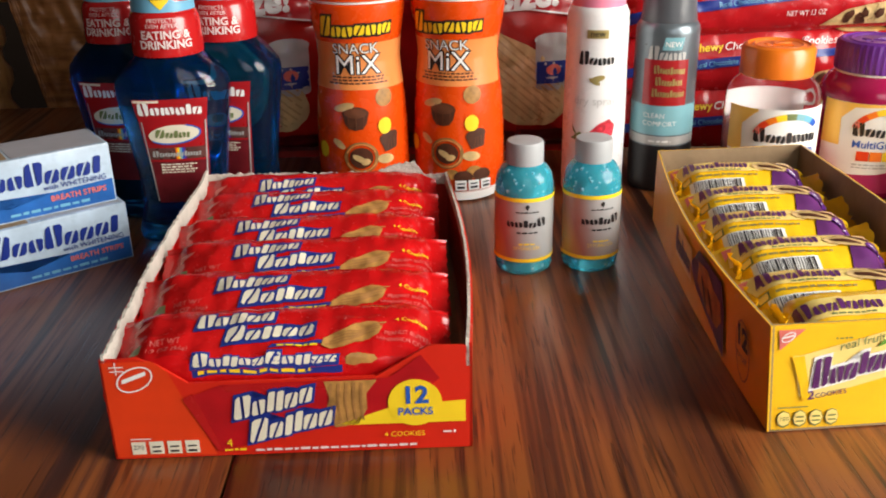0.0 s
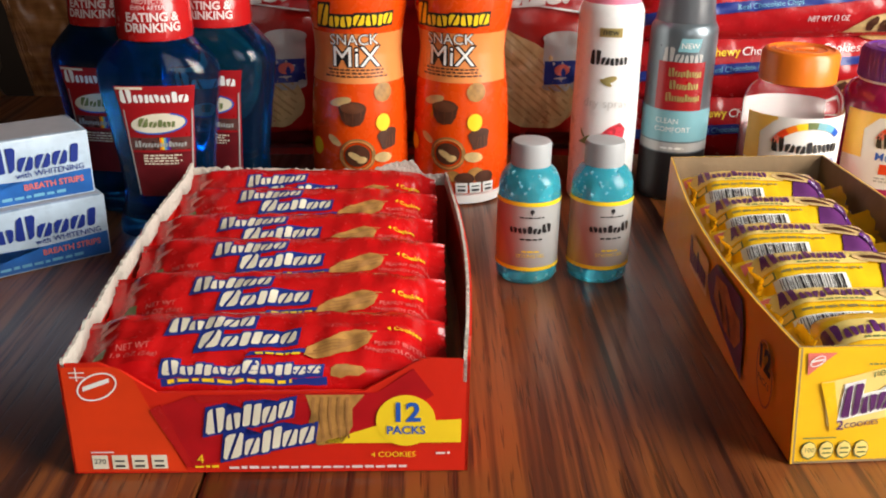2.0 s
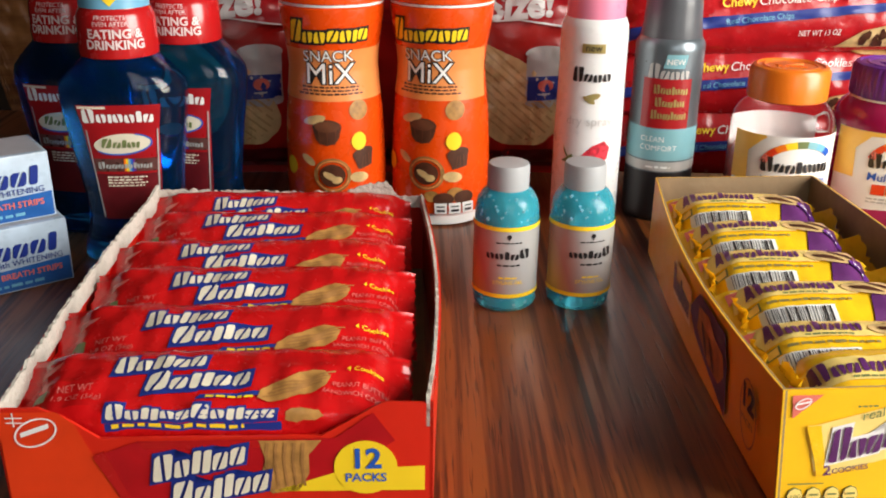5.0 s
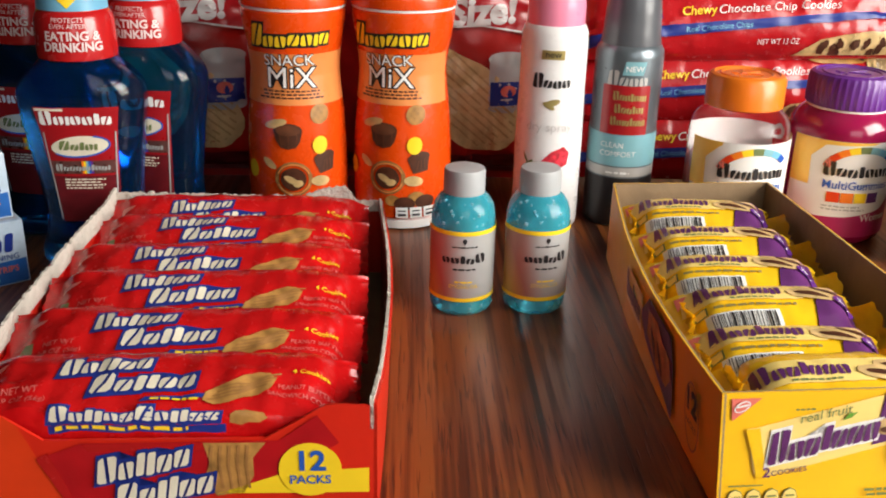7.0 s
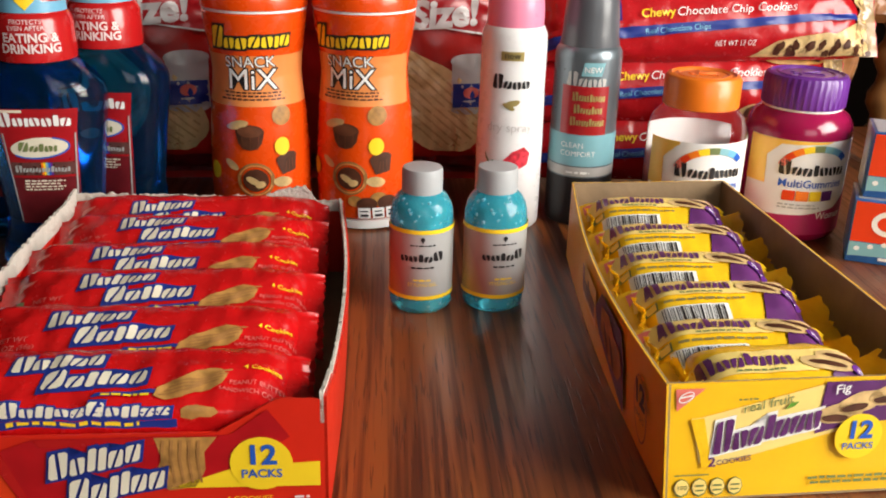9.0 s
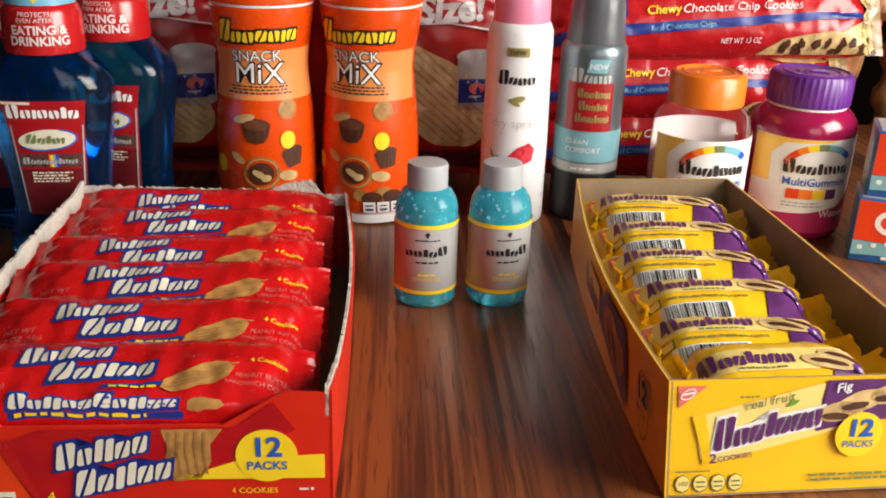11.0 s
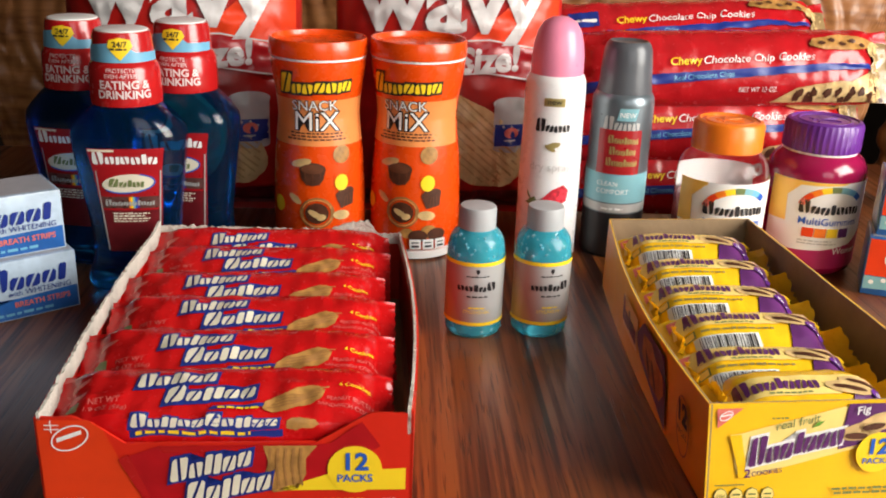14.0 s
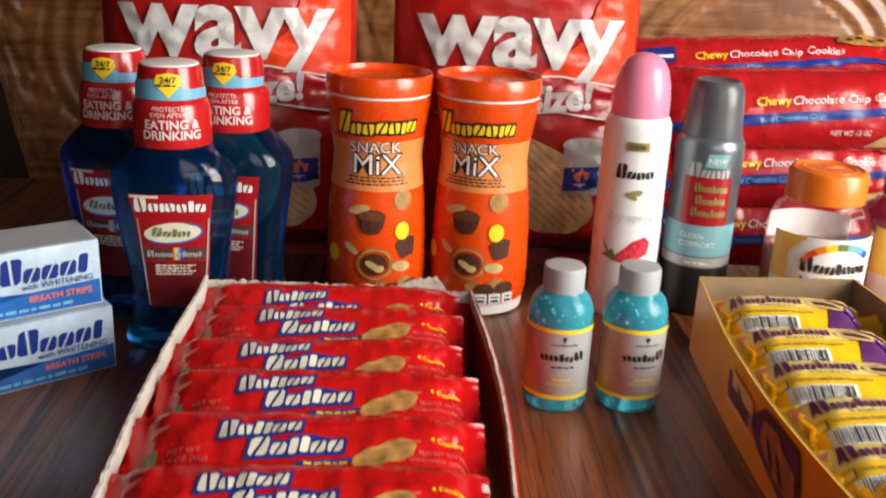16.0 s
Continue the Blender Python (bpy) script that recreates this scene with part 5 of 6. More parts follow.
# ---- vitamin bottles ----
def vitamin_bottle(label, m, r, body_mat, cap_mat, ribs, clear):
    b = thing("vitamin_bottle", label, "bottle", m, "vitamin bottles")
    prof = [(r - 0.003, 0.0), (r - 0.0006, 0.0025), (r, 0.006), (r, 0.075), (r - 0.001, 0.0795), (r - 0.004, 0.0845), (r - 0.008, 0.0880), (r - 0.0105, 0.0900), (r - 0.0105, 0.093)]
    body = part("body", lathe(prof, 56), body_mat, b)
    if clear:
        body.visible_shadow = False
        inner = [(r - 0.004, 0.003), (r - 0.0025, 0.006), (r - 0.0025, 0.050), (r - 0.006, 0.056), (0.004, 0.058)]
        part("gummies", lathe(inner, 40), GUMMY, b, "red gummies seen through the plastic")
    else:
        part("neck_band", lathe([(r - 0.0095, 0.086), (r - 0.0090, 0.0865), (r - 0.0090, 0.0905), (r - 0.0095, 0.091)], 48), CANWHITE, b, "white neck seal")
    cr = 0.0254 if clear else 0.0280
    bm = bmesh.new()
    seg = 120
    cap = [(cr - 0.0008, 0.0905), (cr, 0.0912), (cr, 0.1085), (cr - 0.0016, 0.1112), (cr - 0.004, 0.1120), (cr - 0.005, 0.1110), (0.003, 0.1112)]
    lathe(cap, seg, bm)
    if ribs:
        for v in bm.verts:
            if 0.091 < v.co.z < 0.109 and v.co.xy.length > cr - 0.0005:
                k = round(math.atan2(v.co.x, -v.co.y) / (2 * math.pi) * seg)
                v.co.xy *= 0.962 if k % 3 == 0 else 1.0
    part("cap", bm, cap_mat, b)
    bm = lathe([(cr * 0.62, 0.1110), (cr * 0.64, 0.1117), (cr * 0.69, 0.1117), (cr * 0.71, 0.1110)], 40, None, False)
    for t in (-0.5, 0.3, 1.1):
        m2 = pose(0, 0, 0.11145, 0, 0, math.degrees(t))
        bm.verts.ensure_lookup_table()
        k0 = len(bm.verts)
        box(bm, -cr * 0.4, cr * 0.4, -0.0012 + 0.004 * t, 0.0002 + 0.004 * t, -0.0004, 0.0004)
        bm.verts.ensure_lookup_table()
        for v in bm.verts[k0:]:
            v.co = m2 @ v.co
    part("cap_emboss", bm, cap_mat, b)
    fn_body = on_turned(profile_radius(prof))

    def fn(u, v, o):
        return fn_body(u, v + 0.010, o)
    w = r * 1.35
    if clear:
        bm = bmesh.new(); rect(bm, -0.034, -0.002, 0.034, 0.0600)
        lay("back_label", bm, lambda u, v, o: tuple(-q for q in fn(u, v, o)[:2]) + (fn(u, v, o)[2],), WHITE, b, 0.0004, 0.004, "white paper back label")
    bm = bmesh.new(); rect(bm, -w, -0.004, w, 0.0620)
    lay("label", bm, fn, WHITE, b, 0.0004, 0.004, "white paper label")
    bm = bmesh.new(); poly(bm, [(-w, 0.030), (-0.032, 0.030), (-0.033, 0.050), (-0.024, 0.0590), (0.006, 0.0605) if not clear else (-0.022, 0.0600), (0.010, 0.0620) if not clear else (-0.022, 0.0620), (-w, 0.0620)])
    lay("yellow_print", bm, fn, WARMYELLOW, b, 0.0007, 0.004)
    cols = (SALMON, ORRED, CAPORANGE, LEMON, GREEN, TEAL, SKY, BLUEINK)
    for k, mm in enumerate(cols):
        bm = bmesh.new(); ring(bm, 0.001, 0.040, 0.0265, 0.0195, 0.0046, 0, 165 - k * 16.5, 165 - (k + 1) * 16.5, 6)
        lay("rainbow_stripe", bm, fn, mm, b, 0.0010, 0.004)
    bm = bmesh.new(); wordmark(bm, -0.0235, 0.0385, 0.047, 0.0078, "Txxtxxx", 0, 0, 0, 1.35, 12)
    lay("logo_shape", bm, fn, BLACK, b, 0.0010, 0.004)
    bm = bmesh.new(); letters(bm, "MultiGummies", 0.0, 0.0300, 0.0078, bold=0.01)
    lay("writing", bm, fn, BLUEINK, b, 0.0010, 0.004)
    for k, mm in enumerate((ORRED, CAPORANGE, LEMON, PURPLE)):
        bm = bmesh.new(); rect(bm, -0.019 + k * 0.0088, 0.0205, -0.0108 + k * 0.0088, 0.0275)
        lay("icon_square", bm, fn, mm, b, 0.0010, 0.004)
    bm = bmesh.new(); bars(bm, -0.021, 0.017, 0.03, 0.0012, 2)
    lay("small_print", bm, fn, SILVER, b, 0.0010, 0.004)
    bm = bmesh.new(); poly(bm, [(-w, -0.004), (w, -0.004), (w, 0.030), (0.034, 0.024), (0.020, 0.0145), (-0.004, 0.0105), (-w, 0.008)])
    lay("label_foot", bm, fn, MAGENTA, b, 0.0007, 0.004)
    bm = bmesh.new(); letters(bm, "Women" if not clear else "", 0.017, 0.0075, 0.0072, bold=0.01)
    if bm.verts:
        lay("audience_writing", bm, fn, WHITE, b, 0.0011, 0.004)
    else:
        bm.free()


vitamin_bottle("clear plastic gummy vitamin bottle with orange cap", pose(0.2365, 0.675, 0.0003, 0, 0, 4), 0.0335, CLEAR, CAPORANGE, False, True)
vitamin_bottle("crimson gummy vitamin bottle with ribbed purple cap", pose(0.3115, 0.686, 0.0003, 0, 0, 2), 0.0355, CRIMSON, CAPPURPLE, True, False)


# ---- mouthwash bottles ----
def mouthwash(m):
    b = thing("mouthwash_bottle", "blue mouthwash bottle with red shrink-wrapped cap", "bottle", m, "mouthwash bottles")
    sec = [(0.0300, 0.0200, 0.0), (0.0330, 0.0230, 0.002), (0.0335, 0.0240, 0.006), (0.0325, 0.0235, 0.012), (0.0292, 0.0222, 0.022), (0.0285, 0.0222, 0.034), (0.0300, 0.0232, 0.050), (0.0325, 0.0245, 0.070), (0.0355, 0.0255, 0.090),
           (0.0366, 0.0258, 0.100), (0.0366, 0.0257, 0.106), (0.0355, 0.0252, 0.110), (0.0310, 0.0240, 0.1155), (0.0255, 0.0225, 0.121), (0.0215, 0.0205, 0.125), (0.0190, 0.0185, 0.128), (0.018, 0.018, 0.134)]
    part("bottle_body", loft(sec, 56, 2.8), MOUTHWASH, b, "transparent bottle full of blue liquid")
    part("collar", lathe([(0.0215, 0.1255), (0.0226, 0.1262), (0.0229, 0.130), (0.0222, 0.148), (0.0206, 0.1520), (0.0195, 0.1530)], 48), CAPRED, b, "red plastic shrink sleeve")
    part("cap", lathe([(0.0192, 0.1525), (0.0196, 0.1530), (0.0182, 0.1690), (0.0174, 0.1712), (0.0160, 0.1716)], 48), CAPRED, b, "red wrapped cap")
    part("cap_top", lathe([(0.0166, 0.1712), (0.0161, 0.1722), (0.0150, 0.1726)], 40), WHITE, b, "white cap top")
    rc = profile_radius([(0.0229, 0.130), (0.0222, 0.148), (0.0206, 0.152), (0.0196, 0.153), (0.0182, 0.1690)])
    fn = on_turned(rc)
    bm = bmesh.new(); letters(bm, "EATING &", 0.003, 0.1378, 0.0070, bold=0.03); letters(bm, "DRINKING", 0.003, 0.1318, 0.0070, bold=0.03)
    letters(bm, "PROTECTS", 0.001, 0.1478, 0.0036); letters(bm, "EVEN AFTER", 0.001, 0.1444, 0.0036)
    lay("sleeve_writing", bm, fn, PINKWHITE, b, 0.0006, 0.004)
    bm = bmesh.new(); poly(bm, [(-0.030, 0.1535), (0.030, 0.1535), (0.030, 0.1590), (0.018, 0.1560), (0.011, 0.1595), (0.005, 0.1640), (-0.004, 0.1655), (-0.011, 0.1590), (-0.030, 0.1620)])
    lay("blue_print", bm, fn, SKY, b, 0.0005, 0.004)
    bm = bmesh.new(); poly(bm, [(-0.0045, 0.1675), (0.0015, 0.1688), (0.0075, 0.1675), (0.0090, 0.1635), (0.0065, 0.1600), (0.0015, 0.1550), (-0.0035, 0.1600), (-0.0060, 0.1635)])
    lay("yellow_mark", bm, fn, LEMON, b, 0.0008, 0.004)
    bm = bmesh.new(); letters(bm, "24/7", 0.0015, 0.1632, 0.0048, bold=0.02); bars(bm, -0.0045, 0.1612, 0.012, 0.0012, 1, 3)
    lay("hours_writing", bm, fn, BLACK, b, 0.0011, 0.004)

    zs, ws, ds = [s[2] for s in sec], [s[0] for s in sec], [s[1] for s in sec]

    def face(u, v, o):
        w, d = float(np.interp(v, zs, ws)), float(np.interp(v, zs, ds))
        return (u, -(d * max(0.0, 1 - abs(u / w) ** 2.8) ** (1 / 2.8)) - o, v)
    bm = bmesh.new(); poly(bm, [(-0.0235, 0.1005), (0.0245, 0.1005), (0.0225, 0.086), (0.019, 0.030), (-0.014, 0.030), (-0.0205, 0.086)])
    lay("label", bm, face, LABELRED, b, 0.0005, 0.005, "red foil front label")
    bm = bmesh.new(); poly(bm, [(-0.0172, 0.059), (0.0207, 0.059), (0.019, 0.0302), (-0.0138, 0.0302)])
    lay("maroon_print", bm, face, MAROON, b, 0.0008, 0.005)
    bm = bmesh.new(); wordmark(bm, -0.0200, 0.0905, 0.041, 0.0066, "Txixxtx", 0, 0, 0, 1.25, 14)
    lay("logo_shape", bm, face, WHITE, b, 0.0010, 0.005)
    bm = bmesh.new(); rect(bm, -0.0225, 0.0985, -0.006, 0.1000)
    lay("label_tab", bm, face, CREAM, b, 0.0010, 0.005)
    bm = bmesh.new(); bars(bm, -0.010, 0.0565, 0.024, 0.0010, 4, 6)
    lay("small_print", bm, face, CREAM, b, 0.0010, 0.005)
    bm = bmesh.new(); disc(bm, 0.001, 0.0775, 0.0165, 0.0062, 0.08, 32)
    lay("oval_mark", bm, face, CREAM, b, 0.0009, 0.005)
    bm = bmesh.new(); wordmark(bm, -0.011, 0.0750, 0.022, 0.0048, "Txtxi", 0.15, 0, 0, 1.2, 15)
    lay("oval_logo", bm, face, GREEN, b, 0.0013, 0.005)
    bm = bmesh.new(); rect(bm, -0.0165, 0.0605, 0.0195, 0.0685)
    lay("foil_strip", bm, face, FOIL, b, 0.0009, 0.005, "dark holographic foil strip")
    # The hologram's rainbow glint, painted as five coloured bars
    for k, mm in enumerate((CAPORANGE, LEMON, TEAL, BLUEINK, CAPPURPLE)):
        bm = bmesh.new(); rect(bm, 0.0005 + k * 0.0013, 0.0606, 0.0018 + k * 0.0013, 0.0684)
        lay("foil_gleam", bm, face, mm, b, 0.0011, 0.005)
    bm = bmesh.new(); wordmark(bm, -0.0145, 0.0625, 0.031, 0.0036, "Txxxixtxxi", 0.1, 0, 0, 1.2, 18)
    lay("foil_logo", bm, face, SILVER, b, 0.0013, 0.005)
    for a in (-0.0190, 0.0212):
        bm = bmesh.new(); poly(bm, [(a, 0.086), (a + 0.0008, 0.086), (a * 0.80 + 0.0008, 0.031), (a * 0.80, 0.031)])
        lay("label_edge", bm, face, SILVER, b, 0.0011, 0.005)
    bm = bmesh.new(); ring(bm, 0.001, 0.0775, 0.0172, 0.0068, 0.0010, 0.08, -150, 60)
    lay("oval_ring", bm, face, BLUEINK, b, 0.0012, 0.005)
    return b


mw = mouthwash(pose(-0.1800, 0.615, 0.0003, 0, 0, 6))
copy_thing(mw, pose(-0.2265, 0.662, 0.0003, 0, 0, -8))
copy_thing(mw, pose(-0.1535, 0.662, 0.0003, 0, 0, -10))


# ---- toothpaste cartons ----
def carton(m, L, D, H):
    b = thing("toothpaste_box", "glossy pale blue toothpaste carton in a stack", "box", m, "blue toothpaste cartons")
    bm = bmesh.new()
    box(bm, -L, 0, 0, D, 0, H, 0.0008)
    part("carton", bm, CARTON, b)
    fn = on_plane((-L, 0, 0), (1, 0, 0), (0, 0, 1))
    bm = bmesh.new(); poly(bm, [(0.001, 0.001), (L - 0.001, 0.001), (L - 0.001, H * 0.40), (L * 0.78, H * 0.36), (L * 0.62, H * 0.22), (L * 0.4, H * 0.45), (0.001, H * 0.2)])
    lay("blue_print", bm, fn, CARTONBLUE, b, 0.0003, 0.02)
    bm = bmesh.new(); poly(bm, [(0.001, 0.001), (L * 0.36, 0.001), (L * 0.42, H - 0.001), (0.001, H - 0.001)])
    lay("red_print", bm, fn, LABELRED, b, 0.0006, 0.02)
    bm = bmesh.new(); wordmark(bm, L * 0.50, H * 0.53, L * 0.46, H * 0.29, "TxxTxxxt", 0.15, 0.0, 0, 1.3, 16)
    lay("logo_shape", bm, fn, NAVY, b, 0.0008, 0.01)
    bm = bmesh.new(); letters(bm, "with WHITENING", L * 0.86, H * 0.415, H * 0.13)
    lay("writing", bm, fn, NAVY, b, 0.0008, 0.01)
    bm = bmesh.new(); letters(bm, "BREATH STRIPS", L * 0.865, H * 0.22, H * 0.13, bold=0.02)
    lay("strip_writing", bm, fn, SALMON, b, 0.0008, 0.01)
    bm = bmesh.new(); bars(bm, L * 0.62, H * 0.09, L * 0.35, H * 0.05, 1)
    lay("small_print", bm, fn, SKY, b, 0.0008, 0.01)
    top = on_plane((-L, 0, H), (1, 0, 0), (0, 1, 0))
    bm = bmesh.new(); rect(bm, L * 0.66, 0.003, L - 0.002, D - 0.002)
    lay("top_panel", bm, top, CARTONTOP, b, 0.0003, 0.02, "grey top panel")
    bm = bmesh.new(); rect(bm, 0.002, 0.003, L * 0.65, D - 0.002)
    lay("top_print", bm, top, BROWNCARD, b, 0.0003, 0.02)
    return b


cb = carton(pose(-0.2080, 0.5710, 0.0003, 0, 0, 38), 0.17, 0.042, 0.0385)
copy_thing(cb, pose(-0.2140, 0.5740, 0.0393, 0, 0, 36))


def orange_carton(m):
    b = thing("toothpaste_box", "orange and teal toothpaste carton in a stack", "box", m, "orange toothpaste cartons")
    L, D, H = 0.16, 0.04, 0.043
    bm = bmesh.new()
    box(bm, 0, L, 0, D, 0, H, 0.0008)
    part("carton", bm, CARTONBLUE, b)
    fn = on_plane((0, 0, 0), (1, 0, 0), (0, 0, 1))
    bm = bmesh.new(); rect(bm, 0.001, H * 0.34, L - 0.001, H - 0.001)
    lay("orange_print", bm, fn, ORRED, b, 0.0003, 0.03)
    bm = bmesh.new(); poly(bm, [(0.001, H * 0.10), (L * 0.3, H * 0.16), (L - 0.001, H * 0.12), (L - 0.001, H * 0.33), (0.001, H * 0.33)])
    lay("teal_print", bm, fn, TEAL, b, 0.0003, 0.03)
    bm = bmesh.new(); ring(bm, 0.022, H * 0.66, 0.010, 0.0085, 0.0035, 0, 50, 310); wordmark(bm, 0.036, H * 0.52, 0.06, 0.012, "xxxxtx", 0, 0, 0, 1, 17)
    lay("logo_shape", bm, fn, WHITE, b, 0.0006, 0.01)
    bm = bmesh.new(); bars(bm, 0.02, 0.003, 0.04, 0.0025, 1)
    for k in range(8):
        disc(bm, 0.006 + k * 0.008, 0.010 + 0.002 * (k % 3), 0.0018, 0.0016)
    lay("small_print", bm, fn, WHITE, b, 0.0006, 0.01)
    top = on_plane((0, 0, H), (1, 0, 0), (0, 1, 0))
    bm = bmesh.new(); rect(bm, 0.002, 0.002, L - 0.002, D - 0.002)
    lay("top_panel", bm, top, CARTONTOP, b, 0.0003, 0.03)
    return b


oc = orange_carton(pose(0.3290, 0.6200, 0.0003, 0, 0, -22))
copy_thing(oc, pose(0.3345, 0.6235, 0.0438, 0, 0, -20))


# ---- bags of wavy chips ----
def chip_bag(m):
    b = thing("chip_bag", "shiny red bag of wavy potato chips standing upright", "chip bag", m, "chip bags")
    bm, fn0 = pillow(0.30, 0.185, 0.075, 0.012, 0.005, 4.0, 60, 40)
    turn = pose(0, 0, 0.148, 90, 0, 0) @ pose(0, 0, 0, 0, 0, 90)
    bm.transform(turn)
    part("film", bm, BAGRED, b)

    def fn(u, v, o):
        return turn @ Vector(fn0(v - 0.148, -u, o + 0.0012))
    # Orange sheen right of the writing, painted together with the orange-red print
    bm = bmesh.new(); poly(bm, [(0.01, 0.146), (0.088, 0.140), (0.088, 0.215), (0.062, 0.222), (0.045, 0.175)])
    lay("orange_print", bm, fn, ORRED, b, 0.0002, 0.006)
    bm = bmesh.new(); letters(bm, "wavy", 0.0, 0.155, 0.072, bold=0.032)
    for q in bm.verts:
        if q.co.y < 0.155:
            q.co.y = 0.155 + (q.co.y - 0.155) * 0.55
    lay("writing", bm, fn, FAINT, b, 0.0008, 0.006)
    bm = bmesh.new(); poly(bm, [(-0.085, 0.142), (0.03, 0.148), (0.085, 0.138), (0.085, 0.114), (0.03, 0.122), (-0.085, 0.118)])
    lay("banner", bm, fn, LABELRED, b, 0.0006, 0.006)
    bm = bmesh.new()
    for (u0, v0), (u1, v1) in (((-0.06, 0.144), (0.03, 0.1485)), ((0.03, 0.1485), (0.075, 0.141)), ((-0.06, 0.119), (0.03, 0.1225)), ((0.03, 0.1225), (0.075, 0.116))):
        poly(bm, [(u0, v0), (u1, v1), (u1, v1 + 0.0012), (u0, v0 + 0.0012)])
    letters(bm, "Size!", 0.030, 0.1245, 0.027, bold=0.045, rise=4, shear=0.12)
    lay("size_writing", bm, fn, FAINT, b, 0.0011, 0.006)
    bm = bmesh.new(); disc(bm, 0.018, 0.068, 0.053, 0.029, -0.72, 32, 0.15)
    lay("chip_picture", bm, fn, CHIP, b, 0.0006, 0.006)
    for k in range(9):
        q = -0.020 + k * 0.005
        bm = bmesh.new(); ca_, sa_ = math.cos(-0.72), math.sin(-0.72)
        w = 0.046 * math.sqrt(max(0.05, 1 - (q / 0.028) ** 2))
        pts = [(-w, q), (w, q), (w, q + 0.0016), (-w, q + 0.0016)]
        poly(bm, [(0.018 + x * ca_ - y * sa_, 0.068 + x * sa_ + y * ca_) for x, y in pts])
        lay("chip_ridge", bm, fn, CHIPDARK, b, 0.0009, 0.006)
    bm = bmesh.new(); rect(bm, 0.036, 0.062, 0.066, 0.098); disc(bm, 0.051, 0.062, 0.015, 0.004)
    lay("cup_picture", bm, fn, SILVER, b, 0.0008, 0.006)
    bm = bmesh.new(); disc(bm, 0.051, 0.099, 0.0162, 0.0055)
    lay("cup_lid", bm, fn, SILVER, b, 0.0012, 0.006)
    bm = bmesh.new(); rect(bm, 0.037, 0.064, 0.065, 0.082)
    lay("cup_band", bm, fn, NAVY, b, 0.0012, 0.006)
    bm = bmesh.new(); disc(bm, 0.051, 0.075, 0.006, 0.0045)
    lay("cup_mark", bm, fn, SALMON, b, 0.0015, 0.006)
    # Shade low on the bag, painted as a maroon strip
    bm = bmesh.new(); poly(bm, [(-0.085, 0.024), (0.084, 0.024), (0.084, 0.006), (-0.085, 0.006)])
    lay("dark_foot", bm, fn, MAROON, b, 0.0005, 0.006)
    return b


bag = chip_bag(pose(0.034, 0.785, 0.0, -4, 0, 2))
copy_thing(bag, pose(-0.178, 0.775, 0.0, -4, 0, 5))


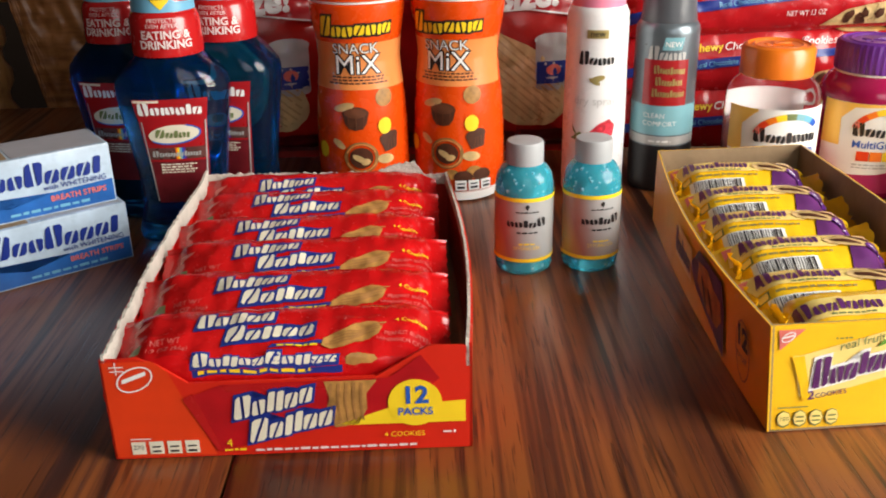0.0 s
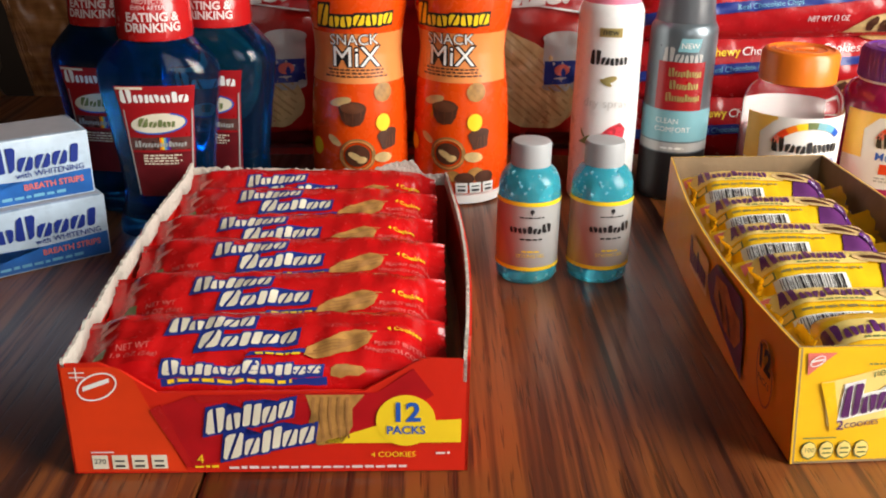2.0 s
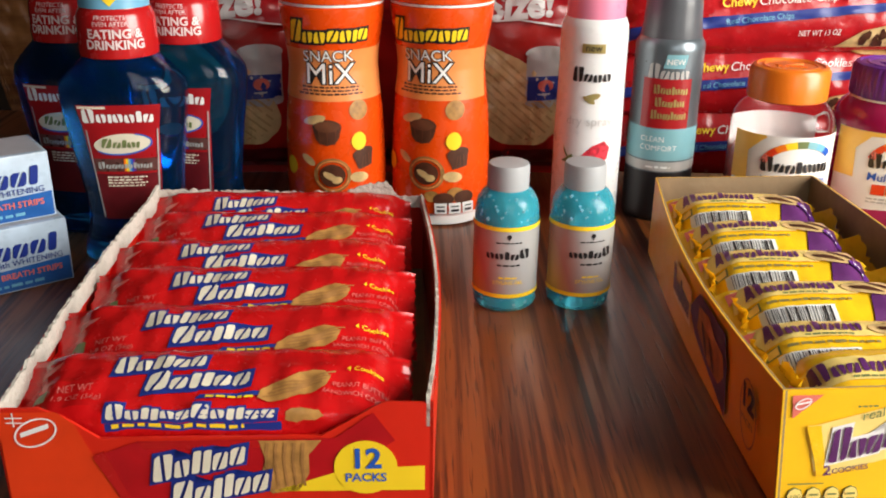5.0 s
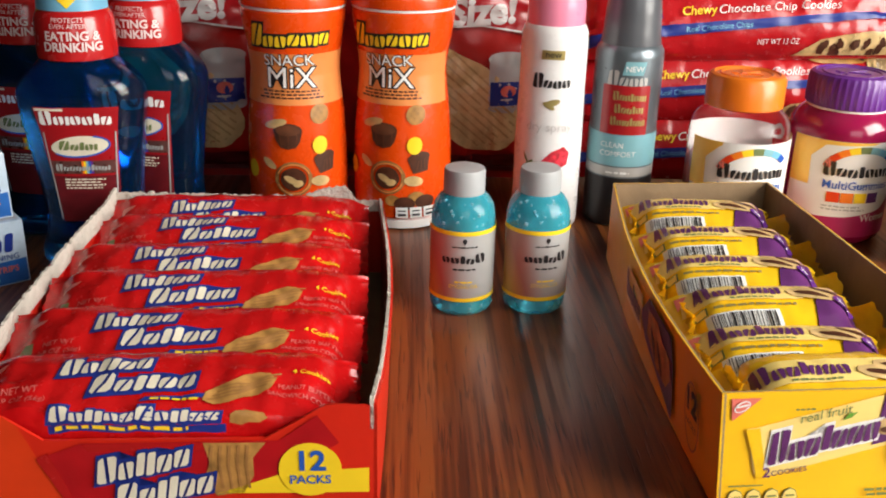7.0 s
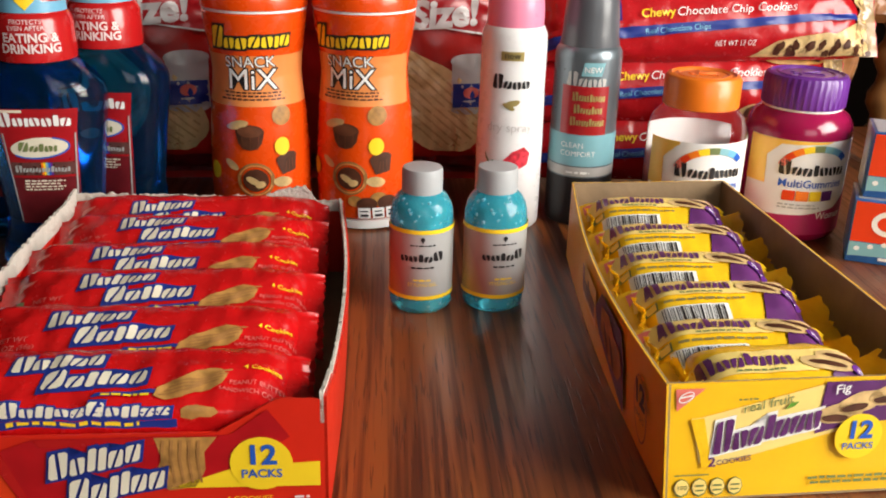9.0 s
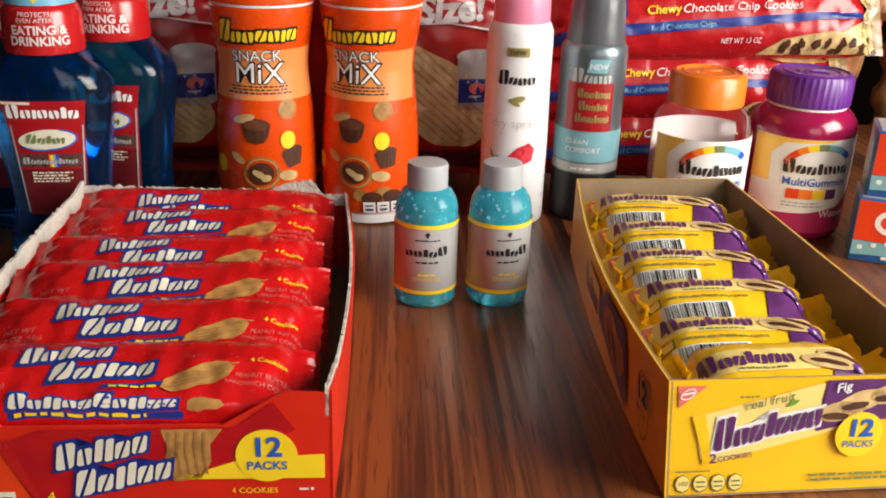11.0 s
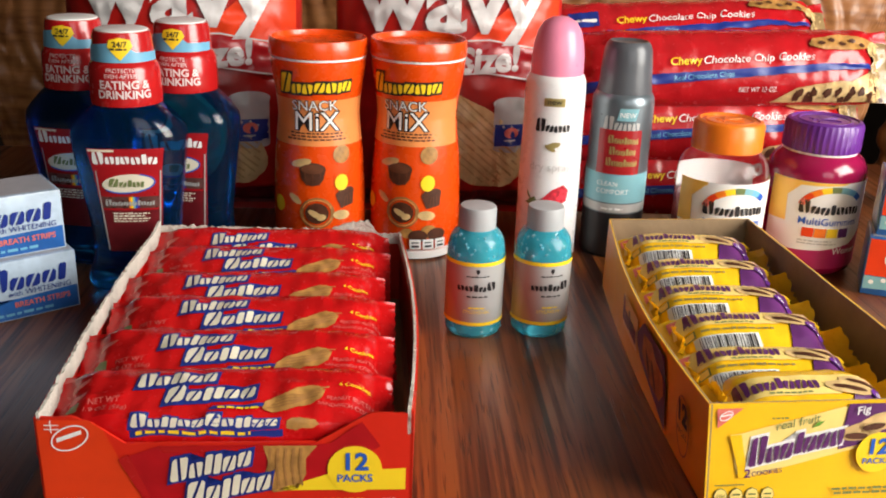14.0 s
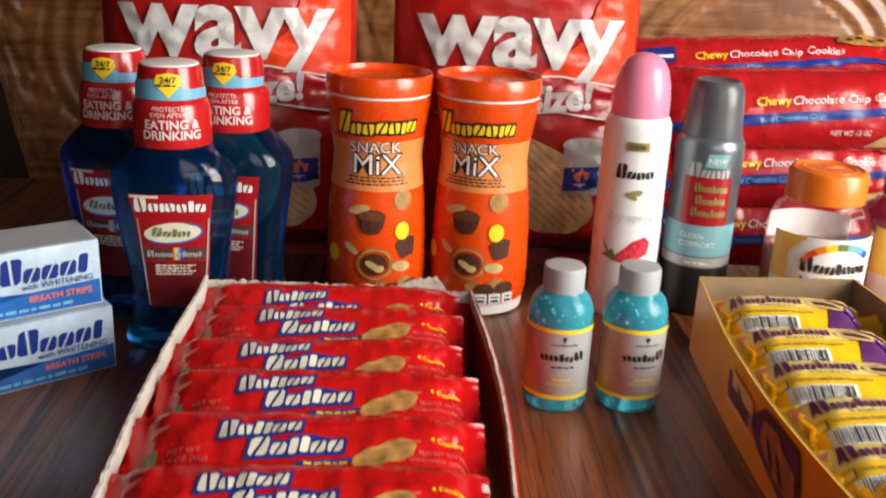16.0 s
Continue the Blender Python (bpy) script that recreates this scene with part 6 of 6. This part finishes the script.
# ---- stacked bags of chocolate chip cookies ----
def cookie_bag(m):
    b = thing("cookie_package", "glossy red package of chocolate chip cookies in a stack", "cookie package", m, "stacked cookie packages")
    bm, fn0 = pillow(0.268, 0.064, 0.048, 0.012, 0.0038, 6.0, 60, 20)
    turn = pose(0, 0, 0, 66, 0, 0)
    bm.transform(turn)
    part("film", bm, COOKRED, b)

    def fn(u, v, o):
        return turn @ Vector(fn0(u, max(-0.0312, v - 0.010), o + 0.0009))
    bm = bmesh.new(); poly(bm, [(0.02, -0.029), (0.131, -0.029), (0.131, 0.010), (0.110, 0.000), (0.095, -0.008), (0.07, -0.010), (0.05, -0.013), (0.035, -0.020)])
    lay("cookie_picture", bm, fn, PALECOOKIE, b, 0.0006, 0.006)
    bm = bmesh.new(); disc(bm, 0.088, 0.0245, 0.030, 0.0070, 0.05, wob=0.2)
    lay("cookie_picture", bm, fn, COOKIE, b, 0.0006, 0.006)
    bm = bmesh.new(); poly(bm, [(0.1325, -0.028), (0.1325, 0.030), (0.1195, 0.030), (0.1175, 0.012), (0.113, 0.004), (0.109, -0.028)])
    lay("end_film", bm, fn, TANFILM, b, 0.0008, 0.006, "tan printed end with crimped seal")
    for cu, cv, ru in ((0.060, -0.0200, 0.012), (0.084, -0.0165, 0.014), (0.108, -0.0120, 0.014)):
        bm = bmesh.new(); disc(bm, cu, cv, ru, 0.0085, 0.15, wob=0.15, seed=cu * 90)
        lay("cookie_picture", bm, fn, CHIP, b, 0.0008, 0.006)
    bm = bmesh.new(); disc(bm, 0.121, 0.020, 0.009, 0.009)
    lay("cookie_picture", bm, fn, PALECOOKIE, b, 0.0007, 0.006)
    bm = bmesh.new()
    rnd = random.Random(5)
    for k in range(26):
        u = 0.05 + 0.008 * (k % 10) + rnd.uniform(-0.003, 0.003)
        disc(bm, u, -0.027 + rnd.uniform(0, 0.012) + 0.15 * max(0, u - 0.09), 0.0032, 0.0024, rnd.uniform(0, 3), wob=0.4, seed=k)
    for k in range(5):
        disc(bm, 0.070 + 0.009 * k, 0.023 + 0.003 * (k % 2), 0.0028, 0.0020)
    tagged(lay("chocolate_chip_print", bm, fn, BROWN, b, 0.0013, 0.006), kind="stuff")
    bm = bmesh.new(); poly(bm, [(-0.125, -0.014), (-0.02, -0.007), (0.05, -0.002), (0.112, 0.003), (0.112, 0.008), (0.05, 0.004), (-0.02, 0.000), (-0.125, -0.006)])
    lay("blue_stripe", bm, fn, NAVY, b, 0.0008, 0.006)
    bm = bmesh.new(); letters(bm, "Chocolate Chip Cookies", 0.018, 0.0070, 0.0090, shear=0.22, rise=2.0)
    letters(bm, "NET WT 13 OZ", 0.018, -0.0155, 0.0045)
    lay("writing", bm, fn, WHITE, b, 0.0009, 0.006)
    bm = bmesh.new(); letters(bm, "Chewy", -0.041, 0.0050, 0.0090, shear=0.1, rise=2.5, bold=0.02)
    lay("chewy_writing", bm, fn, LEMON, b, 0.0009, 0.006)
    bm = bmesh.new(); letters(bm, "Real Chocolate Chips", -0.026, -0.0060, 0.0056, rise=4)
    lay("stripe_writing", bm, fn, SKY, b, 0.0012, 0.006)
    bm = bmesh.new(); rect(bm, -0.093, 0.002, -0.068, 0.018)
    lay("maker_mark", bm, fn, NAVY, b, 0.0009, 0.006)
    bm = bmesh.new(); rect(bm, -0.091, 0.006, -0.070, 0.0095)
    lay("maker_bar", bm, fn, WHITE, b, 0.0013, 0.006)
    return b


cookies = cookie_bag(pose(0.246, 0.785, 0.035, 0, 0, -1))
for x, y, z, rx, ry in ((0.250, 0.785, 0.083, -2, -1), (0.264, 0.782, 0.131, -4, -2), (0.228, 0.826, 0.150, -22, -3)):
    copy_thing(cookies, pose(x, y, z, rx, ry, 0))
